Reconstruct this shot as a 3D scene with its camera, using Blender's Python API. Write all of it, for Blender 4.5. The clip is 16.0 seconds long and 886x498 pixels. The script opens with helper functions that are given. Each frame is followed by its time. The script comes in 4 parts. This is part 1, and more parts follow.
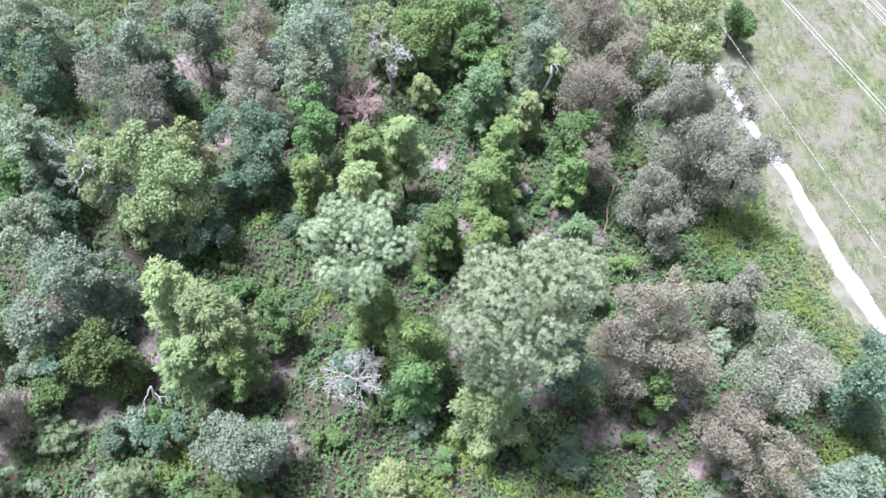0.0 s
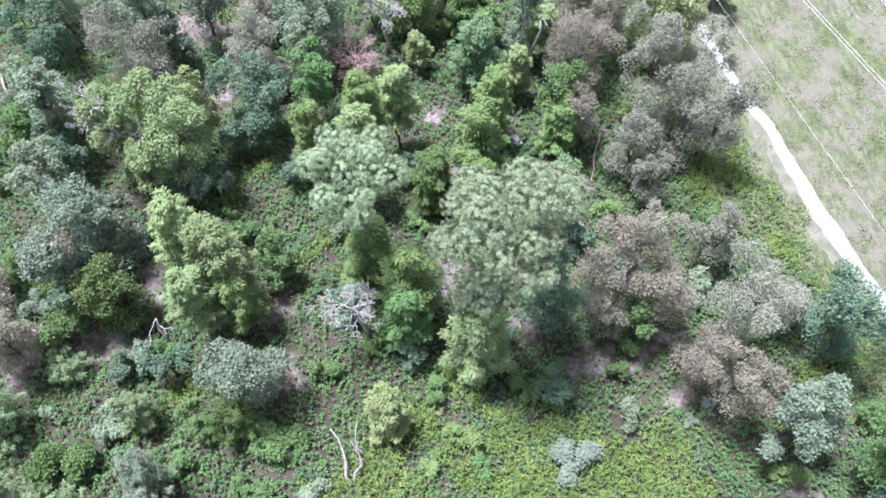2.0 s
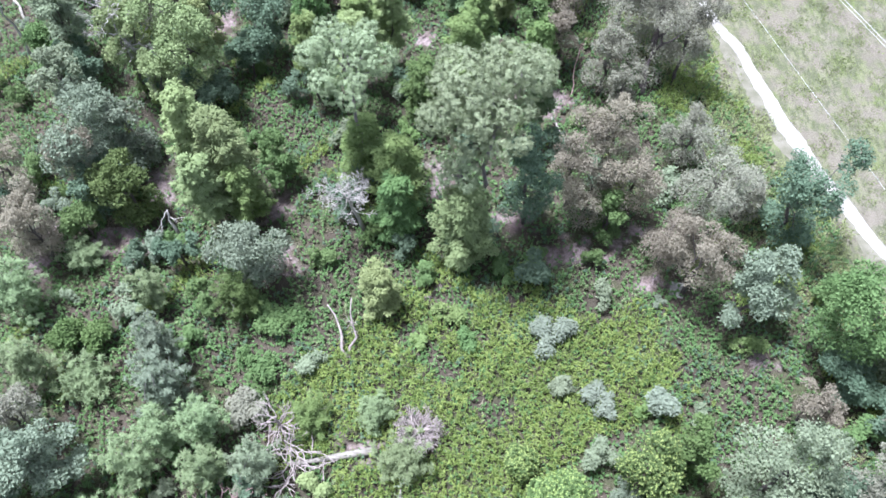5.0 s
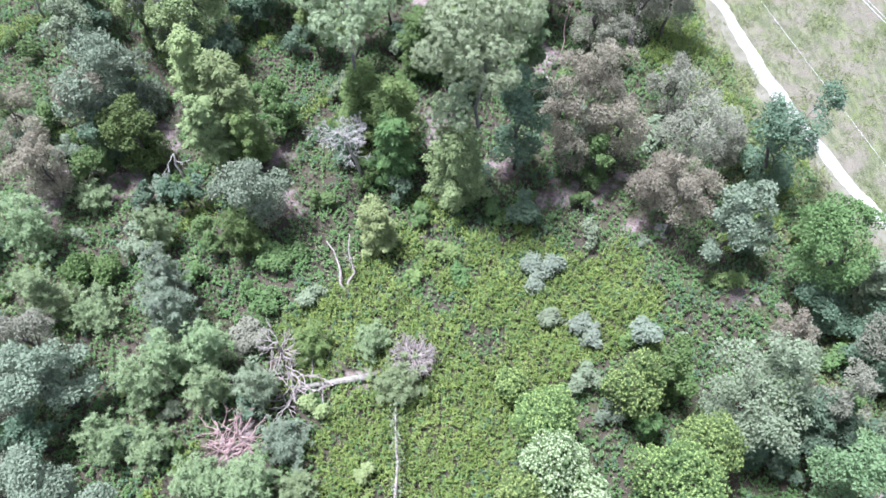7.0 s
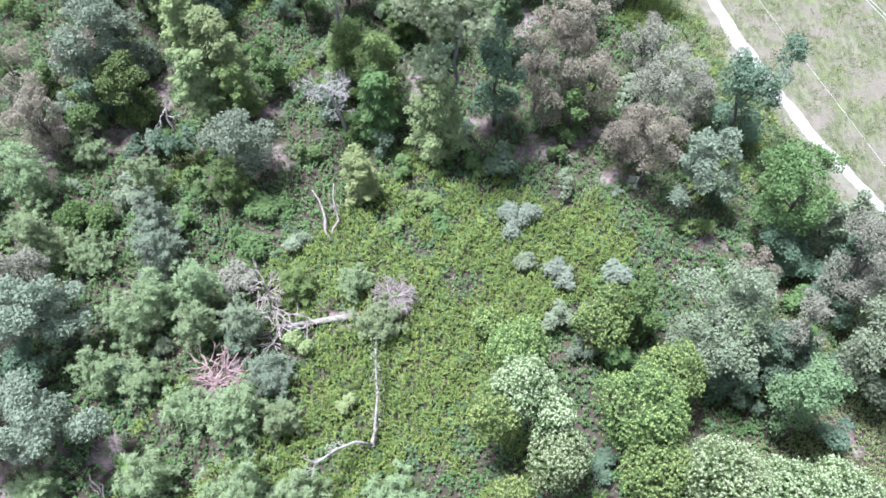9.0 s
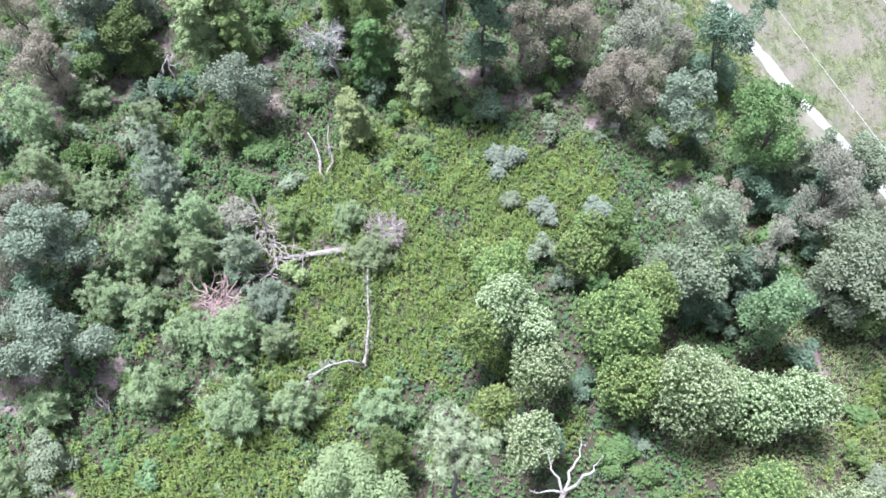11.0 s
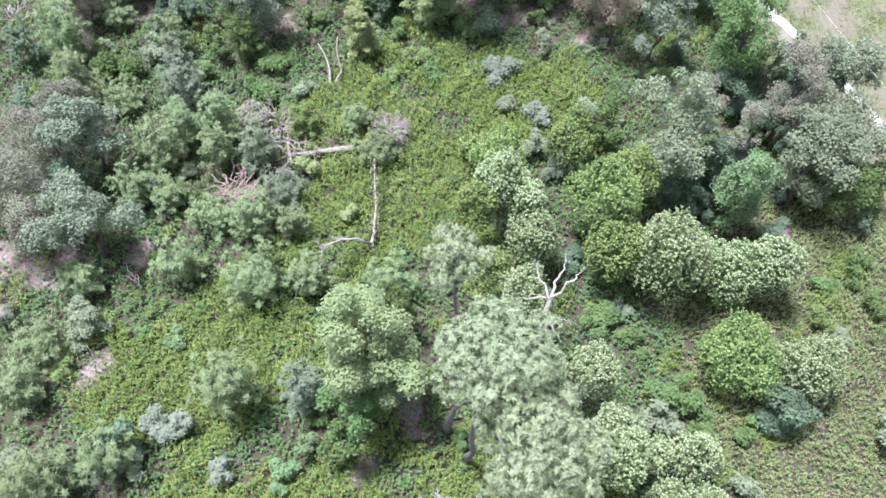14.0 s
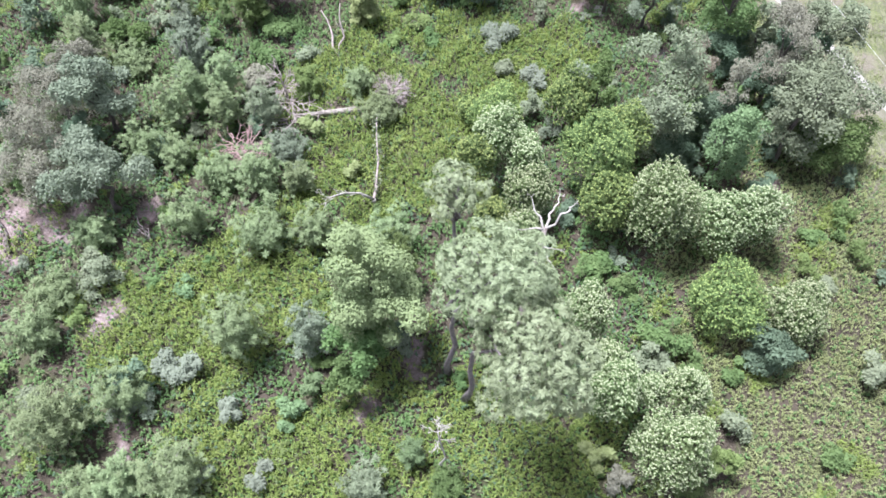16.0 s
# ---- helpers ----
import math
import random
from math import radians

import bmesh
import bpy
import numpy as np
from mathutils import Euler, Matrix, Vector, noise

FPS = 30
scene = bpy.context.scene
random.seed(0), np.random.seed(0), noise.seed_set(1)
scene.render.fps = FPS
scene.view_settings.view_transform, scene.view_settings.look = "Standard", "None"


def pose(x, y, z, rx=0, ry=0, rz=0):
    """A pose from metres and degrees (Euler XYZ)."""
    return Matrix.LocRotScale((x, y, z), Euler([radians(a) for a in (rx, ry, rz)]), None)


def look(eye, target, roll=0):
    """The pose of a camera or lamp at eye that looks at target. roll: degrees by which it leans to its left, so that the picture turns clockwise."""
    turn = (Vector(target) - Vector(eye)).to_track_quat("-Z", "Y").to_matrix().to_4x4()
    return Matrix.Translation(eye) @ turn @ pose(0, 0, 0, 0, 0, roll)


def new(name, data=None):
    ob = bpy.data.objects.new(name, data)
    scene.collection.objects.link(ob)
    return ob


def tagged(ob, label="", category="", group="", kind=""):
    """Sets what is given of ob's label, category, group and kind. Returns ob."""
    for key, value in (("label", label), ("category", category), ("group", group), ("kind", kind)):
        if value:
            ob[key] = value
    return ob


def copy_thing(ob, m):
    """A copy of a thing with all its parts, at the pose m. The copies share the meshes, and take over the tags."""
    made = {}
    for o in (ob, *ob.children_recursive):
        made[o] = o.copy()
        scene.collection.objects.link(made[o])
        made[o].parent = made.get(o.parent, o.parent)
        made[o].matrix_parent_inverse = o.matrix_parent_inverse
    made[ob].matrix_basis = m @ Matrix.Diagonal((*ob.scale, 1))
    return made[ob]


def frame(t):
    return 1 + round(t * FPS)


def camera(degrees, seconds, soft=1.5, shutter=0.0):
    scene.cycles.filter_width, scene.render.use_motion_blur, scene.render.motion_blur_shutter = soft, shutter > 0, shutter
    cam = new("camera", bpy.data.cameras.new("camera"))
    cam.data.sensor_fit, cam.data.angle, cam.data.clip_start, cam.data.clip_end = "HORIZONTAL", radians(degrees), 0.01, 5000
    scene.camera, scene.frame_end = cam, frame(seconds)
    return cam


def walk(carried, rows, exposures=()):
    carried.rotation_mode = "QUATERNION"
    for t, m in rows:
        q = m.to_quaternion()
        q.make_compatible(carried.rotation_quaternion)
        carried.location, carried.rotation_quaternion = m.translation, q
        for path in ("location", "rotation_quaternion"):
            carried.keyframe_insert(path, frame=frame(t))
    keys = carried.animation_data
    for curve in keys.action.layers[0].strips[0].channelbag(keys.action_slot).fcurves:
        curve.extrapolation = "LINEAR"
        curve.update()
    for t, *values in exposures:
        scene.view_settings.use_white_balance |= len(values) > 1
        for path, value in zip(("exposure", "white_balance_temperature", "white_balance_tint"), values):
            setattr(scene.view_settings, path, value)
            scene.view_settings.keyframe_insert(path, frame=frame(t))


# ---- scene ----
# the camera: a drone that backs away over the wood; metres, degrees down, turn, lean
cam = camera(60.0, 16.0, soft=1.6)
ROWS = [
    (0.0, 0.000, 0.000, 48.003, 59.917, -0.003, 0.464),
    (0.5, 0.160, -1.021, 47.999, 59.865, 0.098, 0.363),
    (1.0, 0.368, -2.211, 47.996, 59.862, 0.211, 0.232),
    (1.5, 0.523, -3.353, 47.992, 59.889, 0.288, 0.141),
    (2.0, 0.726, -4.529, 47.989, 59.958, 0.336, 0.077),
    (2.5, 0.926, -5.807, 47.988, 60.001, 0.337, 0.050),
    (3.0, 1.103, -7.161, 47.987, 60.035, 0.336, 0.029),
    (3.5, 1.285, -8.675, 47.987, 60.062, 0.343, -0.027),
    (4.0, 1.427, -10.083, 47.988, 60.057, 0.389, -0.134),
    (4.5, 1.583, -11.551, 47.990, 59.955, 0.500, -0.205),
    (7.0, 2.152, -17.701, 47.993, 60.018, 0.586, -0.179),
    (7.5, 2.451, -19.049, 47.997, 59.912, 0.571, -0.159),
    (8.0, 2.755, -20.180, 48.000, 59.848, 0.477, -0.116),
    (10.5, 4.236, -25.866, 48.003, 59.886, 0.355, 0.041),
    (11.0, 4.223, -27.476, 48.005, 59.808, 0.204, 0.184),
    (11.5, 4.074, -28.909, 48.006, 59.849, -0.004, 0.351),
    (12.0, 3.941, -30.508, 48.007, 59.818, -0.132, 0.415),
    (12.5, 3.855, -32.140, 48.006, 59.789, -0.119, 0.322),
    (13.0, 3.993, -33.728, 48.005, 59.824, 0.097, 0.160),
    (13.5, 4.170, -35.063, 48.004, 59.911, 0.302, -0.028),
    (14.0, 4.312, -36.450, 48.002, 59.981, 0.440, -0.157),
    (14.5, 4.373, -37.500, 48.000, 59.991, 0.487, -0.187),
    (15.0, 4.364, -38.558, 47.998, 60.109, 0.433, -0.163),
    (15.5, 4.323, -39.285, 47.997, 60.035, 0.397, -0.149),
    (16.0, 4.277, -40.317, 47.995, 59.975, 0.310, -0.132),
]
walk(cam, [(t, pose(x, y, z, 90 - down, 0, turn) @ pose(0, 0, 0, 0, 0, lean)) for t, x, y, z, down, turn, lean in ROWS], [(0.0, 1.44, 5460, 14), (8.0, 1.44, 5470, 14), (13.0, 1.43, 5610, 15), (16.0, 1.40, 5790, 16)])

# ---- light: an overcast summer day ----
world = bpy.data.worlds.new("overcast_sky")
scene.world = world
world.use_nodes = True
wn, wl = world.node_tree.nodes, world.node_tree.links
wn.clear()
sky = wn.new("ShaderNodeTexSky")
sky.sky_type, sky.sun_disc = "NISHITA", False
sky.sun_elevation, sky.sun_rotation = radians(72), radians(-54)
sky.dust_density, sky.air_density = 4.0, 1.0
cloud = wn.new("ShaderNodeMix")
cloud.data_type = "RGBA"
cloud.inputs[0].default_value = 0.7
cloud.inputs[7].default_value = (7.4, 7.7, 8.2, 1)
back = wn.new("ShaderNodeBackground")
back.inputs[1].default_value = 0.055
wout = wn.new("ShaderNodeOutputWorld")
wl.new(sky.outputs[0], cloud.inputs[6])
wl.new(cloud.outputs[2], back.inputs[0])
wl.new(back.outputs[0], wout.inputs[0])
sun = new("sun", bpy.data.lights.new("sun", "SUN"))
sun.data.energy, sun.data.angle, sun.data.color = 5.0, radians(12), (1.0, 0.97, 0.93)
sun.matrix_world = look((-14, 10, 54), (0, 0, 0))


# ---- materials ----
def material(name):
    m = bpy.data.materials.new(name)
    m.use_nodes = True
    m.node_tree.nodes.clear()
    return m, m.node_tree.nodes, m.node_tree.links


def rgb(c):
    return (c[0], c[1], c[2], 1.0)


def mixed(n, l, fac, a, b, mode="MIX"):
    """A colour mix; fac, a and b are sockets or values."""
    m = n.new("ShaderNodeMix")
    m.data_type, m.blend_type = "RGBA", mode
    for k, v in ((0, fac), (6, a), (7, b)):
        if hasattr(v, "is_linked"):
            l.new(v, m.inputs[k])
        else:
            m.inputs[k].default_value = v if k == 0 else rgb(v)
    return m.outputs[2]


def noised(n, l, scale, detail=4.0, low=0.35, high=0.65, where=None, rough=0.55):
    t = n.new("ShaderNodeTexNoise")
    t.inputs["Scale"].default_value, t.inputs["Detail"].default_value, t.inputs["Roughness"].default_value = scale, detail, rough
    if where is not None:
        l.new(where, t.inputs["Vector"])
    r = n.new("ShaderNodeMapRange")
    r.interpolation_type = "SMOOTHSTEP"
    r.inputs[1].default_value, r.inputs[2].default_value = low, high
    l.new(t.outputs[0], r.inputs[0])
    return r.outputs[0]


def math2(n, l, op, a, b):
    m = n.new("ShaderNodeMath")
    m.operation = op
    for k, v in ((0, a), (1, b)):
        if hasattr(v, "is_linked"):
            l.new(v, m.inputs[k])
        else:
            m.inputs[k].default_value = v
    return m.outputs[0]


def foliage(name, deep, light, rough=0.7, thin=0.3):
    """Leaves: two colours by leaf, by branch (noise of about a metre) and by plant, glossy above, letting light through."""
    m, n, l = material(name)
    geo, info = n.new("ShaderNodeNewGeometry"), n.new("ShaderNodeObjectInfo")
    each = math2(n, l, "MULTIPLY_ADD", geo.outputs["Random Per Island"], 0.42)
    each.node.inputs[2].default_value = 0.2
    c = mixed(n, l, each, deep, light)
    patch = noised(n, l, 0.9, 3, 0.3, 0.7, geo.outputs["Position"])
    c = mixed(n, l, math2(n, l, "MULTIPLY", patch, 0.45), c, light)
    h = n.new("ShaderNodeHueSaturation")
    h.inputs["Saturation"].default_value = 0.98
    l.new(c, h.inputs["Color"])
    l.new(math2(n, l, "MULTIPLY_ADD", info.outputs["Random"], 0.24), h.inputs["Value"])
    h.inputs["Value"].links[0].from_node.inputs[2].default_value = 0.88
    l.new(math2(n, l, "MULTIPLY_ADD", info.outputs["Random"], 0.025), h.inputs["Hue"])
    h.inputs["Hue"].links[0].from_node.inputs[2].default_value = 0.4875
    p = n.new("ShaderNodeBsdfPrincipled")
    p.inputs["Roughness"].default_value = rough
    p.inputs["Specular IOR Level"].default_value = 0.22
    l.new(h.outputs[0], p.inputs["Base Color"])
    tr = n.new("ShaderNodeBsdfTranslucent")
    l.new(h.outputs[0], tr.inputs[0])
    mix = n.new("ShaderNodeMixShader")
    mix.inputs[0].default_value = thin
    l.new(p.outputs[0], mix.inputs[1])
    l.new(tr.outputs[0], mix.inputs[2])
    out = n.new("ShaderNodeOutputMaterial")
    l.new(mix.outputs[0], out.inputs[0])
    return m


def solid(name, dark, light, scale=6.0, rough=0.85, bump=0.4, stretch=(1, 1, 1), fine=30.0):
    """Bark, dead wood, concrete: two colours by noise at two scales, with relief."""
    m, n, l = material(name)
    co = n.new("ShaderNodeTexCoord")
    mp = n.new("ShaderNodeMapping")
    mp.inputs["Scale"].default_value = stretch
    l.new(co.outputs["Object"], mp.inputs[0])
    a = noised(n, l, scale, 6, 0.3, 0.7, mp.outputs[0])
    b = noised(n, l, fine, 4, 0.3, 0.7, mp.outputs[0])
    c = mixed(n, l, a, dark, light)
    c = mixed(n, l, math2(n, l, "MULTIPLY", b, 0.5), c, [0.6 * v for v in dark])
    p = n.new("ShaderNodeBsdfPrincipled")
    p.inputs["Roughness"].default_value = rough
    l.new(c, p.inputs["Base Color"])
    bm = n.new("ShaderNodeBump")
    bm.inputs["Strength"].default_value, bm.inputs["Distance"].default_value = bump, 0.03
    l.new(b, bm.inputs["Height"])
    l.new(bm.outputs[0], p.inputs["Normal"])
    out = n.new("ShaderNodeOutputMaterial")
    l.new(p.outputs[0], out.inputs[0])
    return m


PINEGREY = foliage("pine_needles", (0.235, 0.29, 0.165), (0.41, 0.475, 0.295), 0.5, 0.3)
LIME = foliage("lime_leaves", (0.085, 0.138, 0.038), (0.24, 0.32, 0.115))
YELLOW = foliage("yellow_green_leaves", (0.145, 0.185, 0.066), (0.325, 0.38, 0.17))
PALE = foliage("pale_green_leaves", (0.135, 0.185, 0.075), (0.295, 0.36, 0.165))
LEAF = foliage("green_leaves", (0.055, 0.104, 0.034), (0.175, 0.26, 0.094))
JADE = foliage("jade_leaves", (0.075, 0.132, 0.058), (0.22, 0.31, 0.15))
OLIVE = foliage("olive_leaves", (0.05, 0.09, 0.024), (0.165, 0.222, 0.078))
BLUE = foliage("blue_green_leaves", (0.1, 0.134, 0.086), (0.275, 0.32, 0.228))
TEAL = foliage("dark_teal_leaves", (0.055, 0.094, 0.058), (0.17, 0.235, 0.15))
SAGE = foliage("sage_leaves", (0.118, 0.148, 0.09), (0.29, 0.335, 0.215))
GREY = foliage("grey_green_leaves", (0.158, 0.158, 0.115), (0.32, 0.318, 0.242))
BROWN = foliage("dull_brownish_leaves", (0.175, 0.154, 0.113), (0.302, 0.268, 0.203))
SILVER = foliage("silver_green_leaves", (0.145, 0.172, 0.122), (0.275, 0.312, 0.238))
CREAM = foliage("leaves_with_pale_tips", (0.075, 0.118, 0.042), (0.2, 0.262, 0.112))
TIP = foliage("pale_young_leaves", (0.28, 0.315, 0.175), (0.43, 0.465, 0.29))
LIMETIP = foliage("lime_young_leaves", (0.19, 0.25, 0.065), (0.345, 0.41, 0.135))
FERN = foliage("yellow_green_undergrowth", (0.115, 0.168, 0.036), (0.315, 0.388, 0.112))
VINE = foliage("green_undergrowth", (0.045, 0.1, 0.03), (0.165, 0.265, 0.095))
HERB = foliage("blue_green_undergrowth", (0.042, 0.084, 0.046), (0.145, 0.21, 0.125))
FROND = foliage("bright_green_fronds", (0.09, 0.15, 0.034), (0.275, 0.365, 0.1))
SOFT = foliage("soft_green_needles", (0.122, 0.172, 0.08), (0.31, 0.38, 0.198))
MOSSY = foliage("pale_olive_leaves", (0.125, 0.162, 0.072), (0.28, 0.332, 0.16))
MEADOW = foliage("pale_meadow_plants", (0.15, 0.175, 0.065), (0.33, 0.35, 0.165))
STRAW = foliage("dry_grass_blades", (0.19, 0.165, 0.11), (0.38, 0.34, 0.25))
GRASS = foliage("field_grass_blades", (0.12, 0.15, 0.05), (0.27, 0.29, 0.13))
BARK = solid("grey_brown_bark", (0.06, 0.05, 0.05), (0.17, 0.14, 0.13), 3, stretch=(3, 3, 0.6))
PINEBARK = solid("pine_bark", (0.15, 0.13, 0.135), (0.29, 0.25, 0.255), 4, stretch=(2, 2, 0.7))
DEAD = solid("bleached_dead_wood", (0.3, 0.275, 0.255), (0.52, 0.485, 0.455), 3, stretch=(2, 2, 0.5))
DEADGREY = solid("grey_dead_twigs", (0.25, 0.21, 0.2), (0.45, 0.38, 0.36), 5)
DEADPINK = solid("pinkish_dead_twigs", (0.26, 0.17, 0.16), (0.45, 0.31, 0.30), 5)
TORNBARK = solid("torn_grey_trunk", (0.15, 0.12, 0.112), (0.34, 0.295, 0.28), 3, stretch=(2, 2, 0.4))
LOGBARK = solid("weathered_log", (0.2, 0.178, 0.155), (0.39, 0.355, 0.315), 2.5, stretch=(0.6, 3, 3))
SLAB = solid("weathered_concrete", (0.24, 0.22, 0.205), (0.4, 0.375, 0.35), 1.5, 0.9, 0.2)
CABLE = solid("bare_metal_cable", (0.5, 0.5, 0.5), (0.65, 0.65, 0.65), 4, 0.5, 0.0)


def ground_material():
    """Pine straw and pinkish soil in the wood, mown dry grass in the field; one sheet."""
    m, n, l = material("forest_floor_and_field")
    geo = n.new("ShaderNodeNewGeometry")
    pos = geo.outputs["Position"]
    wide, mid, fine = noised(n, l, 0.13, 4, 0.35, 0.65, pos), noised(n, l, 0.7, 5, 0.35, 0.65, pos), noised(n, l, 9, 5, 0.3, 0.7, pos)
    soil = mixed(n, l, wide, (0.04, 0.036, 0.024), (0.085, 0.07, 0.052))
    soil = mixed(n, l, math2(n, l, "MULTIPLY", mid, 0.5), soil, (0.04, 0.036, 0.024))
    moss = noised(n, l, 0.35, 6, 0.46, 0.6, pos)
    soil = mixed(n, l, math2(n, l, "MULTIPLY", moss, 0.8), soil, (0.06, 0.08, 0.028))
    straw = mixed(n, l, mid, (0.2, 0.148, 0.142), (0.32, 0.255, 0.255))
    spot = n.new("ShaderNodeAttribute")
    spot.attribute_name = "bare"
    ragged = n.new("ShaderNodeMapRange")
    ragged.interpolation_type = "SMOOTHSTEP"
    ragged.inputs[1].default_value, ragged.inputs[2].default_value = 0.25, 0.75
    l.new(math2(n, l, "ADD", spot.outputs["Fac"], math2(n, l, "MULTIPLY_ADD", mid, 0.5)), ragged.inputs[0])
    ragged.inputs[0].links[0].from_node.inputs[1].links[0].from_node.inputs[2].default_value = -0.25
    soil = mixed(n, l, ragged.outputs[0], soil, straw)
    soil = mixed(n, l, math2(n, l, "MULTIPLY", fine, 0.25), soil, (0.15, 0.12, 0.105))
    crumbs = noised(n, l, 3.2, 8, 0.42, 0.62, pos, 0.8)
    soil = mixed(n, l, math2(n, l, "MULTIPLY", crumbs, 0.55), soil, (0.07, 0.055, 0.045))
    streak = n.new("ShaderNodeMapping")
    streak.inputs["Rotation"].default_value, streak.inputs["Scale"].default_value = (0, 0, radians(20)), (1.0, 0.3, 1.0)
    l.new(pos, streak.inputs[0])
    strips = noised(n, l, 0.8, 6, 0.38, 0.62, streak.outputs[0], 0.7)
    tufts = noised(n, l, 2.2, 6, 0.44, 0.56, streak.outputs[0], 0.75)
    turf = mixed(n, l, strips, (0.095, 0.118, 0.04), (0.19, 0.178, 0.125))
    turf = mixed(n, l, math2(n, l, "MULTIPLY", wide, 0.6), turf, (0.135, 0.17, 0.045))
    turf = mixed(n, l, math2(n, l, "MULTIPLY", tufts, 0.85), turf, (0.07, 0.082, 0.036))
    turf = mixed(n, l, math2(n, l, "MULTIPLY", fine, 0.4), turf, (0.21, 0.195, 0.165))
    bald = noised(n, l, 0.3, 6, 0.44, 0.6, pos, 0.65)
    turf = mixed(n, l, math2(n, l, "MULTIPLY", bald, 0.7), turf, (0.195, 0.165, 0.142))
    xyz = n.new("ShaderNodeSeparateXYZ")
    l.new(pos, xyz.inputs[0])
    # the field lies beyond the line x = 37.0 - 0.36 y
    edge = math2(n, l, "ADD", xyz.outputs[0], math2(n, l, "MULTIPLY", xyz.outputs[1], 0.36))
    wob = n.new("ShaderNodeTexNoise")
    wob.inputs["Scale"].default_value = 0.5
    l.new(pos, wob.inputs["Vector"])
    edge = math2(n, l, "ADD", edge, math2(n, l, "MULTIPLY", wob.outputs[0], 5.0))
    side = n.new("ShaderNodeMapRange")
    side.interpolation_type = "SMOOTHSTEP"
    side.inputs[1].default_value, side.inputs[2].default_value = 34.5, 38.0
    l.new(edge, side.inputs[0])
    c = mixed(n, l, side.outputs[0], soil, turf)
    p = n.new("ShaderNodeBsdfPrincipled")
    p.inputs["Roughness"].default_value = 0.95
    p.inputs["Specular IOR Level"].default_value = 0.2
    l.new(c, p.inputs["Base Color"])
    b = n.new("ShaderNodeBump")
    b.inputs["Strength"].default_value, b.inputs["Distance"].default_value = 0.8, 0.08
    l.new(fine, b.inputs["Height"])
    l.new(b.outputs[0], p.inputs["Normal"])
    out = n.new("ShaderNodeOutputMaterial")
    l.new(p.outputs[0], out.inputs[0])
    return m


def sand_material(name, dark, light):
    m, n, l = material(name)
    pos = n.new("ShaderNodeNewGeometry").outputs["Position"]
    a, b = noised(n, l, 0.6, 6, 0.35, 0.65, pos), noised(n, l, 14, 4, 0.3, 0.7, pos)
    c = mixed(n, l, a, light, dark)
    c = mixed(n, l, math2(n, l, "MULTIPLY", b, 0.3), c, dark)
    p = n.new("ShaderNodeBsdfPrincipled")
    p.inputs["Roughness"].default_value = 0.95
    l.new(c, p.inputs["Base Color"])
    bm = n.new("ShaderNodeBump")
    bm.inputs["Strength"].default_value, bm.inputs["Distance"].default_value = 0.5, 0.04
    l.new(b, bm.inputs["Height"])
    l.new(bm.outputs[0], p.inputs["Normal"])
    out = n.new("ShaderNodeOutputMaterial")
    l.new(p.outputs[0], out.inputs[0])
    return m


GROUND = ground_material()
SAND = sand_material("white_sand", (0.22, 0.205, 0.185), (0.4, 0.38, 0.35))
DIRT = sand_material("worn_dirt", (0.115, 0.11, 0.075), (0.19, 0.175, 0.14))


# ---- mesh helpers ----
rng = np.random.default_rng(7)


def mesh_of(name, verts, faces, mats, slots=None, smooth=False):
    """A mesh from arrays; faces: one array of equal-sided faces, or a list of such arrays."""
    groups = faces if isinstance(faces, list) else [faces]
    me = bpy.data.meshes.new(name)
    verts = np.ascontiguousarray(verts, dtype=np.float32)
    me.vertices.add(len(verts))
    me.vertices.foreach_set("co", verts.ravel())
    idx = np.concatenate([np.asarray(g).ravel() for g in groups]).astype(np.int32)
    tot = np.concatenate([np.full(len(g), g.shape[1]) for g in groups]).astype(np.int32)
    start = np.concatenate(([0], np.cumsum(tot)[:-1])).astype(np.int32)
    me.loops.add(len(idx))
    me.loops.foreach_set("vertex_index", idx)
    me.polygons.add(len(tot))
    me.polygons.foreach_set("loop_start", start)
    if slots is not None:
        me.polygons.foreach_set("material_index", np.asarray(slots, dtype=np.int32))
    me.polygons.foreach_set("use_smooth", np.full(len(tot), smooth, dtype=bool))
    for m in mats:
        me.materials.append(m)
    me.update(calc_edges=True)
    return me


def part(name, me, parent, label=""):
    ob = new(name, me)
    ob.parent = parent
    return tagged(ob, label)


def thing(name, x, y, z, label, category, group="", kind=""):
    ob = new(name)
    ob.empty_display_size = 0.3
    ob.location = (x, y, z)
    return tagged(ob, label, category, group, kind)


def unit(v):
    return v / np.maximum(np.linalg.norm(v, axis=1, keepdims=True), 1e-6)


def balls(n, up=0.0):
    """n directions, pushed upwards."""
    v = unit(rng.normal(size=(n, 3)))
    v[:, 2] += up
    return unit(v)


def cards(p, normal, along, length, width, fold=0.12):
    """Diamond leaves, folded along the rib: base p, rib along, face normal."""
    along = unit(along - normal * (along * normal).sum(1, keepdims=True))
    side = np.cross(normal, along)
    length, width = length[:, None], width[:, None]
    mid = p + along * length * 0.45
    v = np.stack([p, mid + side * width * 0.5 - normal * length * fold, p + along * length - normal * length * fold * 1.4, mid - side * width * 0.5 - normal * length * fold], 1)
    return v.reshape(-1, 3), np.arange(4 * len(p)).reshape(-1, 4)


